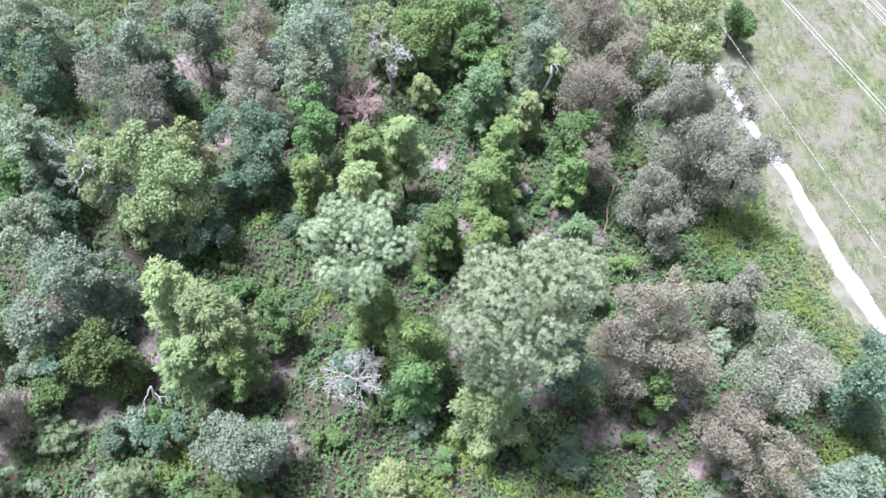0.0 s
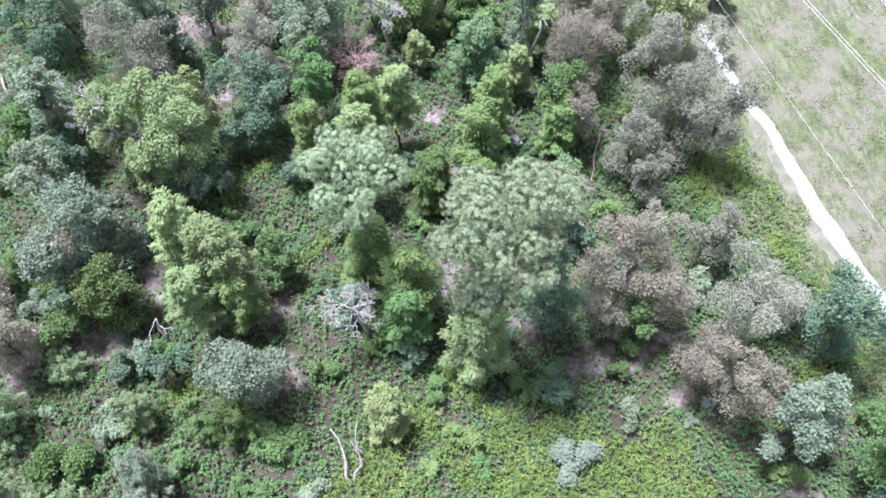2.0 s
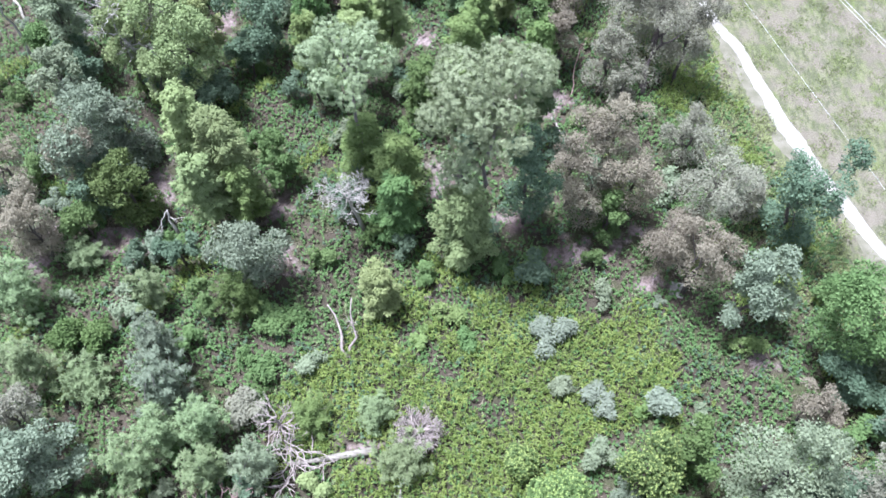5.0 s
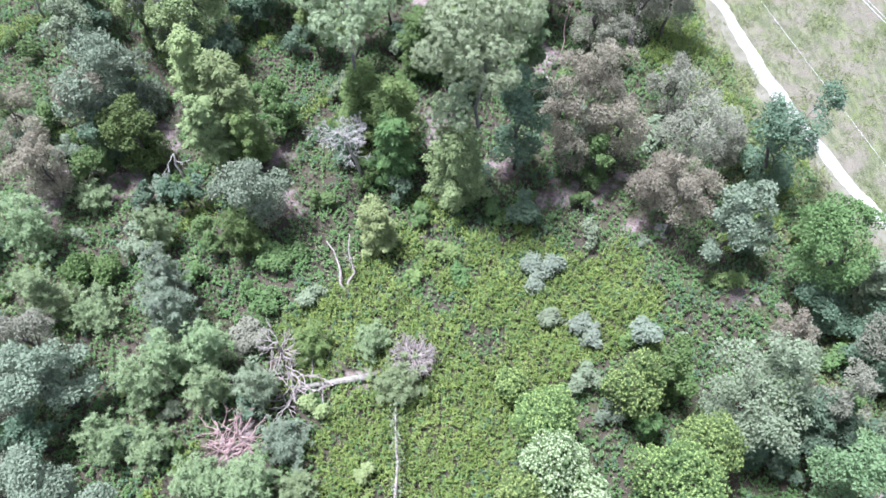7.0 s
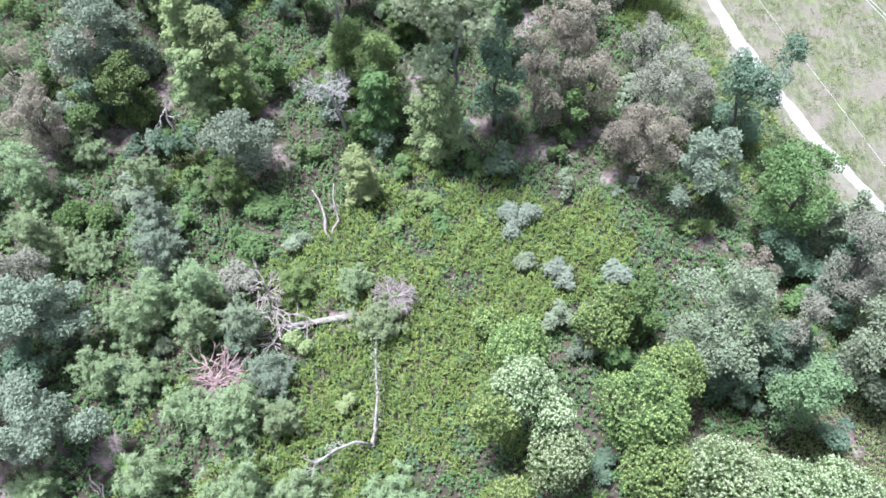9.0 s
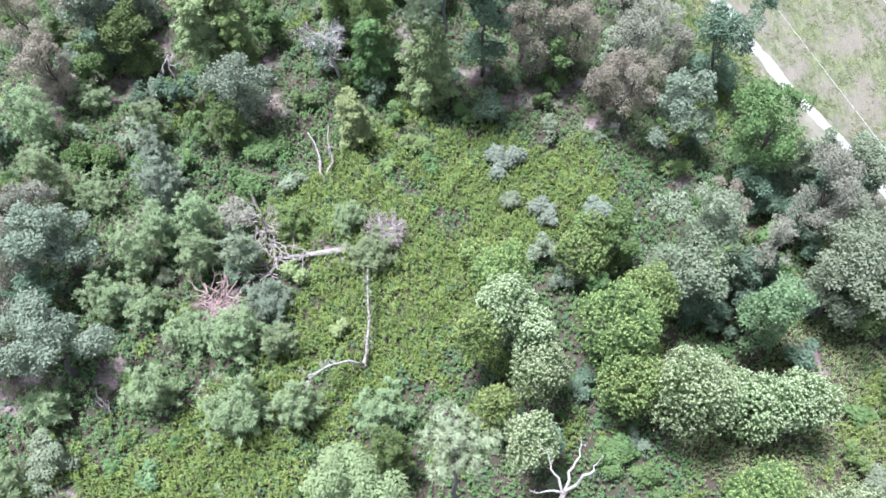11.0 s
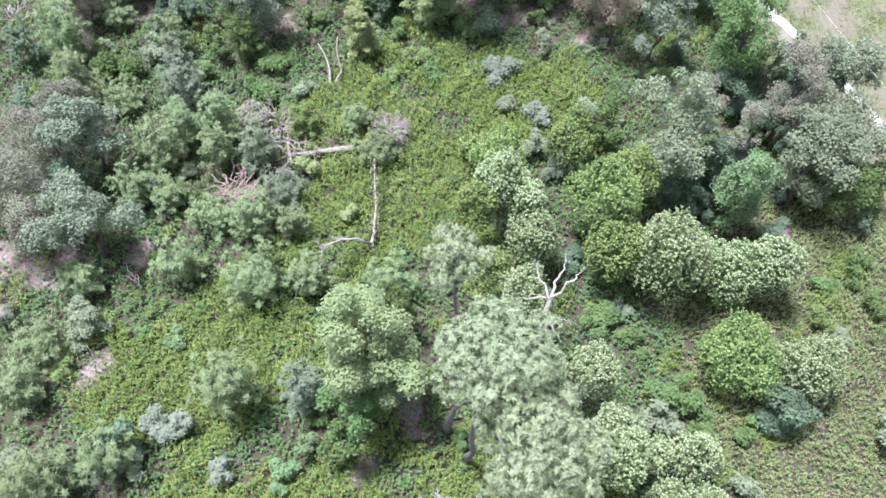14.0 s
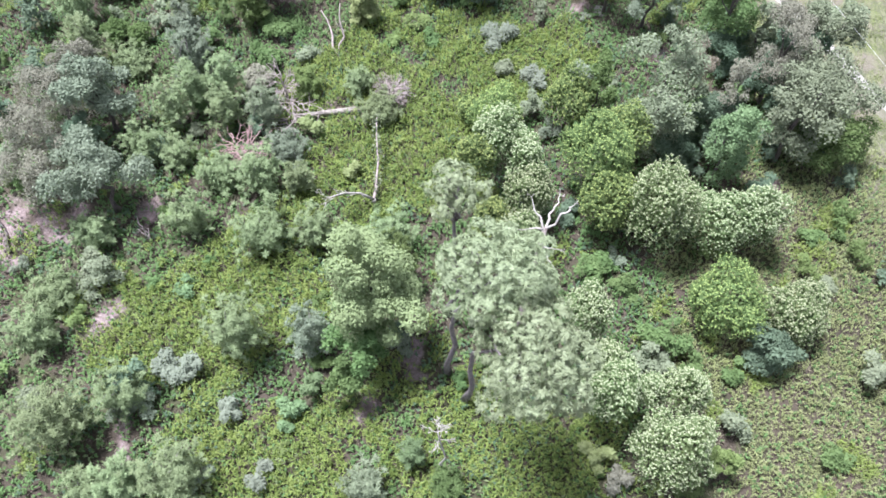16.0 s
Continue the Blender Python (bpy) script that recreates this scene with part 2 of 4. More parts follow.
def slips(p, normal, along, length, width):
    """Small pointed leaves, one triangle each."""
    along = unit(along - normal * (along * normal).sum(1, keepdims=True))
    side = np.cross(normal, along) * width[:, None] * 0.5
    v = np.stack([p - side, p + side, p + along * length[:, None]], 1)
    return v.reshape(-1, 3), np.arange(3 * len(p)).reshape(-1, 3)


def tube(points, radii, sides=6):
    """A tapered tube through points."""
    points = np.asarray(points, float)
    n = len(points)
    d = unit(np.gradient(points, axis=0))
    ref = np.where(np.abs(d[:, 2:3]) > 0.9, [[1.0, 0, 0]], [[0, 0, 1.0]])
    a = unit(np.cross(d, ref))
    b = np.cross(d, a)
    th = np.linspace(0, 2 * np.pi, sides, endpoint=False)
    ring = points[:, None] + np.asarray(radii)[:, None, None] * (np.cos(th)[None, :, None] * a[:, None] + np.sin(th)[None, :, None] * b[:, None])
    v = ring.reshape(-1, 3)
    i, j = np.meshgrid(np.arange(n - 1), np.arange(sides), indexing="ij")
    k = (j + 1) % sides
    f = np.stack([i * sides + j, i * sides + k, (i + 1) * sides + k, (i + 1) * sides + j], -1).reshape(-1, 4)
    caps = np.array([[(n - 1) * sides, (n - 1) * sides + q, (n - 1) * sides + q + 1, (n - 1) * sides + q + 1] for q in range(1, sides - 1)])
    lo = np.array([[0, q + 1, q, q] for q in range(1, sides - 1)])
    tri = np.concatenate([caps[:, :3], lo[:, :3]])
    return v, f, tri


def merged(tubes):
    vs, qs, ts, o = [], [], [], 0
    for v, q, t in tubes:
        vs.append(v), qs.append(q + o), ts.append(t + o)
        o += len(v)
    return np.concatenate(vs), [np.concatenate(qs), np.concatenate(ts)]


def bent(a, b, n=5, bend=0.08):
    """n points from a to b on a slightly crooked line."""
    a, b = np.asarray(a, float), np.asarray(b, float)
    t = np.linspace(0, 1, n)[:, None]
    size = np.linalg.norm(b - a)
    off = rng.normal(size=(n, 3)) * size * bend
    off[0] = off[-1] = 0
    return a + (b - a) * t + off * np.sin(np.pi * t)


def wood(parent, top, limbs, radius, bark, x0=0.0, y0=0.0, name="trunk", elbow=None):
    """A tapered trunk from the ground and its limbs, each a part of its own."""
    pts = bent((x0, y0, -0.15), top, 7, 0.03)
    if elbow is not None:
        pts = np.concatenate([bent((x0, y0, -0.15), elbow, 5, 0.03)[:4], bent(elbow, top, 3, 0.03)])
    rad = radius * (1 - 0.72 * np.linspace(0, 1, 7))
    rad[0] *= 1.45
    part(name, mesh_of(name, *merged([tube(pts, rad, 8)]), [bark], smooth=True), parent)
    for end in limbs:
        h = rng.uniform(0.45, 0.95) if elbow is None else rng.uniform(0.84, 1.0)
        a = pts[int(h * 6)]
        q = bent(a, end, 5, 0.07)
        part("limb", mesh_of("limb", *merged([tube(q, radius * np.linspace(0.42, 0.1, 5), 5)]), [bark], smooth=True), parent)


def lobes_in(r, h, n, small=0.26, big=0.44, low=-0.35):
    """Boughs of a crown and the clumps of leaves on them: centres and sizes in an uneven crown of half-width r and half-height h."""
    m = max(5, n // 4)
    d = balls(m * 4)
    d = d[d[:, 2] > low][:m]
    m = len(d)
    reach = rng.uniform(0.42, 1.02, m) * (1 + 0.22 * np.sin(2 * np.arctan2(d[:, 1], d[:, 0]) + rng.uniform(0, 6)))
    bough = d * reach[:, None]
    k = rng.integers(0, m, n)
    c = bough[k] + balls(n, 0.1) * rng.uniform(0.14, 0.4, n)[:, None]
    c *= np.minimum(1, 1.06 / np.maximum(np.linalg.norm(c, axis=1, keepdims=True), 1e-6))
    c = np.vstack([np.zeros((1, 3)), bough * 0.9, c]) * [r, r, h]
    s = r * np.concatenate([[0.36], rng.uniform(0.17, 0.3, m), rng.uniform(small * 0.55, big * 0.75, n)])
    return c, s


def skin(c, s, n, up=0.35, low=-0.45, squash=0.8, keep=0.72):
    """n points spread raggedly on the outside of the clumps: place, outward way."""
    w = s ** 2 / (s ** 2).sum()
    i = rng.choice(len(c), int(n * 2.4), p=w)
    d = balls(len(i), up)
    ok = d[:, 2] > low
    i, d = i[ok], d[ok]
    p = c[i] + d * (s[i] * (0.62 + 0.62 * rng.random(len(i)) ** 1.6))[:, None] * [1, 1, squash]
    inside = np.zeros(len(p), bool)
    for q, r in zip(c, s):
        inside |= (((p - q) / [1, 1, squash]) ** 2).sum(1) < (keep * r) ** 2
    p, d = p[~inside][:n], d[~inside][:n]
    return p, d


WORDS = {
    LIME: "lime-green", YELLOW: "yellow-green", PALE: "pale green", LEAF: "fresh green", JADE: "jade-green", OLIVE: "olive-green", BLUE: "blue-green", TEAL: "dark green",
    SAGE: "dull sage-green", GREY: "grey-green", BROWN: "thin greyish brown", SILVER: "silvery green", CREAM: "green, pale-tipped", PINEGREY: "grey-green", SOFT: "soft green", MOSSY: "pale olive",
}


def oak(x, y, z, r, look, foot=(0.0, 0.0), stout=0.055, tall=1.25):
    """A broad-leaved tree; z: middle of the crown above the ground, r: its half-width, tall: half-height over half-width."""
    w = WORDS[look]
    t = thing("oak_tree" if r > 1.4 else "bush", x, y, 0, f"broad-leaved {'tree' if r > 1.4 else 'bush'} with a clumpy {w} crown", "tree" if r > 1.4 else "bush", "trees of the wood")
    h = min(tall * r, z * 0.95)
    c, s = lobes_in(r, h * 1.02, int(16 + 9 * r), 0.2, 0.36, -0.75)
    if z > 1.6 * h + 0.6:
        k = int(7 + 2 * r)
        a, drop = np.arange(k) * 2.4, rng.uniform(0.75, 1.0, k) * min(z - 0.8, 1.7 * h)
        c = np.vstack([c, np.stack([np.cos(a) * 0.55 * r, np.sin(a) * 0.55 * r, -drop], 1) * rng.uniform(0.8, 1.1, (k, 1))])
        s = np.append(s, r * rng.uniform(0.22, 0.34, k))
    airy = look in (BROWN, GREY)
    p, d = skin(c, s, int((2650 if airy else 2150) * r ** 1.6 + 420), 0.3, -0.6, 0.85, 0.68)
    k = len(p)
    nor = unit(d * 0.65 + balls(k) * (0.8 if airy else 0.7) + [0, 0, 0.25])
    size = rng.uniform(0.1, 0.21, k) * (0.68 if airy else 1.0)
    v, f = slips(p, nor, d + balls(k) * 0.9 - [0, 0, 0.15], size, size * rng.uniform(0.7, 1.1, k))
    part("crown", mesh_of("crown", v + [0, 0, z], f, [look]), t)
    ends = c[rng.choice(np.arange(1, len(c)), 5, replace=False)] * 0.85 + [0, 0, z]
    wood(t, (rng.normal() * 0.1 * r, rng.normal() * 0.1 * r, z + 0.2 * h), ends, stout * r + 0.035, BARK, foot[0], foot[1])
    return t


def whorls(r, low, high, n, droop, blunt=0.7):
    """Boughs round an upright stem, wide below and short above: foot, tip."""
    u = (np.arange(n) + rng.random(n)) / n
    a = np.arange(n) * 2.4 + rng.normal(size=n) * 0.35
    reach = r * (1 - blunt * u ** 1.6) * rng.uniform(0.6, 1.12, n) * np.minimum(1, 0.55 + 2.2 * u)
    foot = np.stack([np.zeros(n), np.zeros(n), low + (high - low) * u * 0.86], 1) + rng.normal(size=(n, 3)) * r * 0.05
    tip = foot + np.stack([np.cos(a) * reach, np.sin(a) * reach, reach * rng.uniform(droop - 0.15, droop + 0.2, n) + 0.1 * (high - low) * u], 1)
    return foot, tip


def plume(x, y, z, r, look):
    """A young broad-leaved tree: tiers of spreading sprays round a slender stem."""
    t = thing("young_tree", x, y, 0, f"slender young tree with feathery {WORDS[look]} foliage", "tree", "trees of the wood")
    h = min(1.2 * r, z * 0.95)
    low = min(z - 0.5, 2.1 * h)
    foot, tip = whorls(r, -low, h, int((16 + 7 * r) * (low + h) / (1.9 * h)), 0.12)
    steps = np.array([0.5, 0.75, 0.98])
    c = (foot[:, None] + (tip - foot)[:, None] * steps[None, :, None]).reshape(-1, 3) + rng.normal(size=(len(foot) * 3, 3)) * r * 0.05
    s = r * np.tile([0.25, 0.22, 0.15], len(foot)) * rng.uniform(0.8, 1.2, len(foot) * 3)
    c, s = np.vstack([c, [[0, 0, 0.2 * h], [0, 0, -0.3 * h]]]), np.append(s, [0.42 * r, 0.45 * r])
    p, d = skin(c, s, int((2200 * r ** 1.6 + 500) * (low + h) / (1.9 * h)), 0.25, -0.55, 0.62, 0.62)
    k = len(p)
    out = unit(p * [1, 1, 0.1] + 1e-4)
    nor = unit(d * 0.75 + balls(k) * 0.5 + [0, 0, 0.6])
    size = rng.uniform(0.11, 0.22, k)
    v, f = slips(p, nor, out + balls(k) * 0.7 - [0, 0, 0.35], size * 1.2, size * rng.uniform(0.5, 0.8, k))
    part("crown", mesh_of("crown", v + [0, 0, z], f, [look]), t)
    wood(t, (0, 0, z + 0.7 * h), tip[rng.choice(len(tip), 5, replace=False)] * 0.85 + [0, 0, z], 0.04 * r + 0.03, BARK)
    return t


def bursts(p, d, per, length, slim=0.3):
    """Tufts of needles at the points p, fanned round the ways d."""
    k = len(p)
    q, o = np.repeat(p, per, 0), np.repeat(d, per, 0)
    a = unit(o * 0.3 + balls(k * per))
    ln = np.repeat(length * rng.uniform(0.75, 1.2, k), per) * rng.uniform(0.6, 1.1, k * per)
    q = q + a * (ln * rng.uniform(0.0, 0.45, k * per))[:, None]
    return slips(q, unit(o + balls(k * per) * 0.75), a, ln * 0.75, ln * slim)


def apart(p, d, gap):
    """Of the points p those that stand about a gap apart."""
    _, keep = np.unique(np.floor(p / gap).astype(int), axis=0, return_index=True)
    return p[keep], d[keep]


def pine(x, y, z, r, look, tall=0.75, foot=(0.0, 0.0)):
    """A tall pine: a bare trunk, crooked limbs, soft tufts of needles on rounded boughs."""
    t = thing("pine_tree", x, y, 0, "tall pine with a bare trunk and soft grey-green needle tufts", "pine tree", "tall pines")
    n = int(20 + 6 * r)
    d = balls(n * 3, 0.1)
    d = d[d[:, 2] > -0.55][:n]
    c = np.vstack([[[0, 0, 0]], d * rng.uniform(0.55, 1.0, (len(d), 1)) * [r, r, r * tall]])
    s = r * np.concatenate([[0.45], rng.uniform(0.18, 0.32, len(d))])
    p, d = apart(*skin(c, s, int(1400 * r ** 1.75), 0.25, -0.85, 0.8, 0.86), 0.38)
    v, f = bursts(p, d, 66, 0.24, 0.18)
    part("crown", mesh_of("crown", v + [0, 0, z], f, [look]), t)
    ends = c[rng.choice(np.arange(1, len(c)), 9, replace=False)] * 0.95 + [0, 0, z]
    wood(t, (0.05 * r, 0, z + 0.3 * r), ends, 0.22, PINEBARK, foot[0], foot[1], "trunk", (foot[0] * 0.85, foot[1] * 0.85, z * 0.55))
    return t


def sapling(x, y, z, r, look):
    """A bushy young pine: whorls of rising boughs, tufted with needles down to the ground."""
    t = thing("young_pine", x, y, 0, f"bushy young pine with soft {WORDS[look]} needles", "young pine", "young pines")
    h = min(z * 1.0, 1.3 * r)
    foot, tip = whorls(r * 1.04, -0.9 * z, h * 0.8, int(15 + 8 * r), 0.42, 0.6)
    k = len(tip)
    steps = np.array([0.45, 0.62, 0.78, 0.92, 1.02])
    side = rng.normal(size=(k, 5, 3)) * np.array([0.1, 0.13, 0.13, 0.09, 0.04])[None, :, None] * r
    p = (foot[:, None] + (tip - foot)[:, None] * steps[None, :, None] + side).reshape(-1, 3)
    d = unit(np.repeat(unit(tip - foot), 5, 0) * 0.6 + [0, 0, 0.75] + rng.normal(size=(5 * k, 3)) * 0.12)
    v, f = bursts(p, d, 40, 0.33, 0.17)
    dark = skin(np.array([[0, 0, -0.25 * z]]), np.array([0.55 * r]), int(260 * r ** 1.5), 0.3, -0.9, 1.0, 0.3)
    v2, f2 = bursts(*dark, 5, 0.3, 0.3)
    part("crown", mesh_of("crown", np.concatenate([v, v2]) + [0, 0, z], np.concatenate([f, f2 + len(v)]), [look]), t)
    wood(t, (0, 0, z + 0.6 * h), tip[rng.choice(k, 6, replace=False)] * 0.9 + [0, 0, z], 0.06, PINEBARK)
    return t


def rosette(x, y, z, r, look):
    """A dense dome of upright leaf stars, the young ones pale."""
    t = thing("broadleaf_shrub", x, y, 0, f"dense rounded shrub of {WORDS[look]} upright leaf clusters", "shrub", "rounded shrubs by the field")
    r *= 1.1
    h = min(z * 1.1, 1.6 * r)
    n = int(9 + 4 * r)
    d = balls(n * 3, 0.2)
    d = d[d[:, 2] > -0.5][:n]
    c = np.vstack([[[0, 0, 0]], d * rng.uniform(0.5, 0.76, (len(d), 1)) * [r, r, h]])
    s = r * np.concatenate([[0.72], rng.uniform(0.22, 0.38, len(d))])
    p, d = skin(c, s, int(470 * r ** 1.8 + 170), 0.35, -0.75, h / r, 0.84)
    k, per = len(p), 8
    up = unit(d * 0.75 + [0, 0, 0.6] + balls(k) * 0.2)
    q, axis = np.repeat(p, per, 0), np.repeat(up, per, 0)
    turn = balls(k * per)
    flat = unit(turn - axis * (turn * axis).sum(1, keepdims=True))
    young = np.tile(np.arange(per) >= 5, k)
    lift = np.where(young, rng.uniform(0.3, 1.6, k * per), rng.uniform(-0.4, 0.4, k * per))[:, None]
    along = unit(flat + axis * lift)
    nor = unit(axis + balls(k * per) * 0.45)
    size = rng.uniform(0.1, 0.17, k * per) * np.where(young, 0.78, 1.0)
    v, f = slips(q + axis * np.where(young, 0.05, -0.05)[:, None], nor, along, size, size * rng.uniform(0.45, 0.65, k * per))
    bloom = young & (np.repeat(rng.random(k) < (0.9 if look is CREAM else 0.65), per))
    tips = LIMETIP if look in (LIME, OLIVE, LEAF) else TIP
    part("crown", mesh_of("crown", v + [0, 0, z], f, [OLIVE if look is LIME else look, tips], bloom.astype(int)), t)
    p, d = skin(c * 0.92, s * 0.88, int(420 * r ** 1.6), 0.1, -0.9, h / r, 0.5)
    k = len(p)
    size = rng.uniform(0.16, 0.3, k)
    v, f = slips(p, unit(d + balls(k) * 0.5), d + balls(k), size, size * 0.7)
    part("inner_leaves", mesh_of("inner_leaves", v + [0, 0, z], f, [look]), t)
    wood(t, (0, 0, z), [], 0.06, BARK)
    return t


def tower(x, y, z, r, look):
    """A tall, narrow, densely leaved tree, leafy almost to the ground."""
    t = thing("evergreen_oak_tree", x, y, 0, f"tall narrow oak with dense {WORDS[look]} foliage", "tree")
    c, s = lobes_in(r * 1.05, 0.5 * z, 90, 0.22, 0.36, -0.95)
    p, d = skin(c, s, int(9000 * r), 0.3, -0.6, 1.0, 0.7)
    k = len(p)
    size = rng.uniform(0.1, 0.2, k)
    v, f = slips(p, unit(d * 0.8 + balls(k) * 0.5 + [0, 0, 0.4]), d + balls(k) * 0.8, size, size * 0.8)
    part("crown", mesh_of("crown", v + [0, 0, z], f, [look]), t)
    wood(t, (0, 0, z + 1.5), c[1:6] * 0.85 + [0, 0, z], 0.17, BARK)
    return t


def shrub(x, y, z, r, look, dense=1.0):
    """A low leafy shrub."""
    t = thing("low_shrub", x, y, 0, f"low {WORDS[look]} shrub growing in the undergrowth", "shrub", "low shrubs of the clearing")
    h = z * 1.1
    c, s = lobes_in(r * 0.95, h * 0.9, 22, 0.26, 0.46, -0.3)
    p, d = skin(c, s, int((900 * r ** 1.5 + 220) * dense), 0.4, -0.3, 1.0, 0.66)
    k = len(p)
    size = rng.uniform(0.12, 0.23, k)
    v, f = slips(p, unit(d * 0.75 + balls(k) * 0.5 + [0, 0, 0.45]), d + balls(k) * 0.8, size, size * 0.7)
    part("foliage", mesh_of("foliage", v + [0, 0, z * 0.8], f, [look]), t)
    tubes = [tube(bent((0, 0, -0.1), c[i] * 0.9 + [0, 0, z * 0.8], 4), np.linspace(0.03, 0.01, 4), 5) for i in range(1, 6)]
    part("stems", mesh_of("stems", *merged(tubes), [BARK]), t)
    return t


# ---- where the soil lies bare ----
def hush(x, y, s, k):
    return np.sin(x * s + k) * np.cos(y * s * 1.13 + 2 * k) + 0.5 * np.sin(x * s * 2.3 - y * s * 1.7 + 3 * k) + 0.3 * np.cos(x * s * 4.1 + y * s * 3.7 + k)


BARE = ((11.1, 14.6, 3.4, 1.6), (15.8, 12.2, 2.2, 1.0), (-10.0, 13.4, 1.5, 2.2), (-22.5, 15.1, 3.5, 2.2), (1.4, 21.2, 1.4, 2.6), (0.8, 11.5, 0.6, 1.2), (-27.2, 14.0, 1.4, 4.0),
        (-21.0, 44.5, 4.0, 3.5), (-20.0, 20.6, 1.4, 3.0), (-0.4, 1.4, 1.3, 1.8), (6.8, 17.1, 2.6, 1.6), (-10.8, -4.4, 2.2, 2.0), (-17.7, -9.5, 1.2, 3.0), (-24.4, -10.2, 3.6, 2.6))
BARE2 = ((-28.0, -11.0, 4.0, 4.0), (2.2, -20.6, 1.2, 3.2), (-0.7, -24.6, 1.6, 1.2), (-16.0, -27.0, 1.0, 2.6), (-18.9, -18.0, 1.6, 2.0), (14.6, 16.1, 2.0, 1.2), (-18.0, 37.4, 2.0, 2.6),
         (-0.2, 36.0, 1.4, 2.2), (-11.3, 18.3, 1.8, 2.0), (29.0, -8.3, 0.9, 2.8), (-3.6, 0.3, 2.6, 1.3), (0.4, 0.9, 1.6, 1.6), (2.0, 29.0, 1.5, 2.5), (9.5, 29.0, 3.0, 2.5), (22.0, 6.0, 1.8, 1.0))


# shady hollows of vines, not ferns; their darker green also stands in for shade
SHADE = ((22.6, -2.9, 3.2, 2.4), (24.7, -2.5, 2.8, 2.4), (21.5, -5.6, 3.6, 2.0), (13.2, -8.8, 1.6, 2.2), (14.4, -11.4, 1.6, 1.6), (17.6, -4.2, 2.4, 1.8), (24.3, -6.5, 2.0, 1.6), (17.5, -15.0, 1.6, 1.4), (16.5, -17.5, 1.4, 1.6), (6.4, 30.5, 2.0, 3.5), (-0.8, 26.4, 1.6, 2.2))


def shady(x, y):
    """Whether a place lies in a shaded hollow, kept fernless so that it stays dark."""
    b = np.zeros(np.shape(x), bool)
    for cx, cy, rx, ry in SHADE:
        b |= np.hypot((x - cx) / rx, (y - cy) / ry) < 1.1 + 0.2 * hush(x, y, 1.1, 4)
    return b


def bareness(x, y):
    b = np.zeros_like(x)
    for cx, cy, rx, ry in BARE + BARE2:
        b = np.maximum(b, np.clip(1.05 - np.hypot((x - cx) / rx, (y - cy) / ry) + 0.3 * hush(x, y, 1.3, 2), 0, 1))
    return b


# ---- the ground: one sheet, finer where the wood and the clearing are ----
def lumps(x, y):
    """The rise and fall of the ground."""
    return 0.22 * np.sin(x * 0.31 + 1.3) * np.sin(y * 0.27 + 0.4) + 0.12 * np.sin(x * 0.83 + y * 0.41) + 0.05 * np.sin(x * 1.9 - y * 1.4)


def fade(x, y):
    """1 in the wood, 0 on the level road and field."""
    return np.clip((31.0 - (x + 0.36 * (y - 14))) / 6, 0, 1)


def ground_z(x, y):
    return lumps(x, y) * fade(x, y) * np.clip((90 - np.hypot(x, y - 10)) / 20, 0, 1) - 0.03


def axis_of(lo, hi, step):
    far = 60 * 1.5 ** np.arange(0, 11)
    return np.concatenate([lo - far[::-1], np.arange(lo, hi + 1e-6, step), hi + far])


gx, gy = np.meshgrid(axis_of(-60, 80, 0.9), axis_of(-60, 90, 0.9), indexing="ij")
gv = np.stack([gx, gy, ground_z(gx, gy)], -1).reshape(-1, 3)
ni, nj = gx.shape
ii, jj = np.meshgrid(np.arange(ni - 1), np.arange(nj - 1), indexing="ij")
gf = np.stack([ii * nj + jj, (ii + 1) * nj + jj, (ii + 1) * nj + jj + 1, ii * nj + jj + 1], -1).reshape(-1, 4)
gm = mesh_of("ground", gv, gf, [GROUND], smooth=True)
gm.attributes.new("bare", "FLOAT", "POINT").data.foreach_set("value", bareness(gv[:, 0], gv[:, 1]).astype(np.float32))
ground = new("ground", gm)
tagged(ground, "pinkish soil strewn with pine straw, dry grass field beyond", "ground", kind="structure")


def ribbon(name, xy, widths, z, mat, rag=0.12, crown=0.0):
    """A ragged-edged strip of ground along a line."""
    xy = np.asarray(xy, float)
    t = np.concatenate(([0], np.cumsum(np.linalg.norm(np.diff(xy, axis=0), axis=1))))
    u = np.arange(0, t[-1], 0.4)
    x, y, w = np.interp(u, t, xy[:, 0]), np.interp(u, t, xy[:, 1]), np.interp(u, t, widths)
    ker = np.hanning(21) / np.hanning(21).sum()
    x, y = [np.convolve(np.pad(a, 10, mode="reflect", reflect_type="odd"), ker, "valid") for a in (x, y)]
    d = unit(np.stack([np.gradient(x), np.gradient(y)], 1))
    side = np.stack([d[:, 1], -d[:, 0]], 1)
    cols = []
    edges = [np.convolve(rng.normal(size=len(u) + 6), np.ones(7) / 4, "valid") * rag for _ in range(2)]
    for k in np.linspace(-1, 1, 9):
        j = edges[int(k > 0)] * abs(k)
        off = k * w / 2 + j
        zz = z + crown * np.cos(k * 3 * np.pi) * 0.5 * (abs(k) < 1)
        cols.append(np.stack([x + side[:, 0] * off, y + side[:, 1] * off, np.full(len(u), zz)], 1))
    v = np.stack(cols, 1).reshape(-1, 3)
    a, b = np.meshgrid(np.arange(len(u) - 1), np.arange(8), indexing="ij")
    f = np.stack([a * 9 + b, a * 9 + b + 1, (a + 1) * 9 + b + 1, (a + 1) * 9 + b], -1).reshape(-1, 4)
    return new(name, mesh_of(name, v, f, [mat], smooth=True))


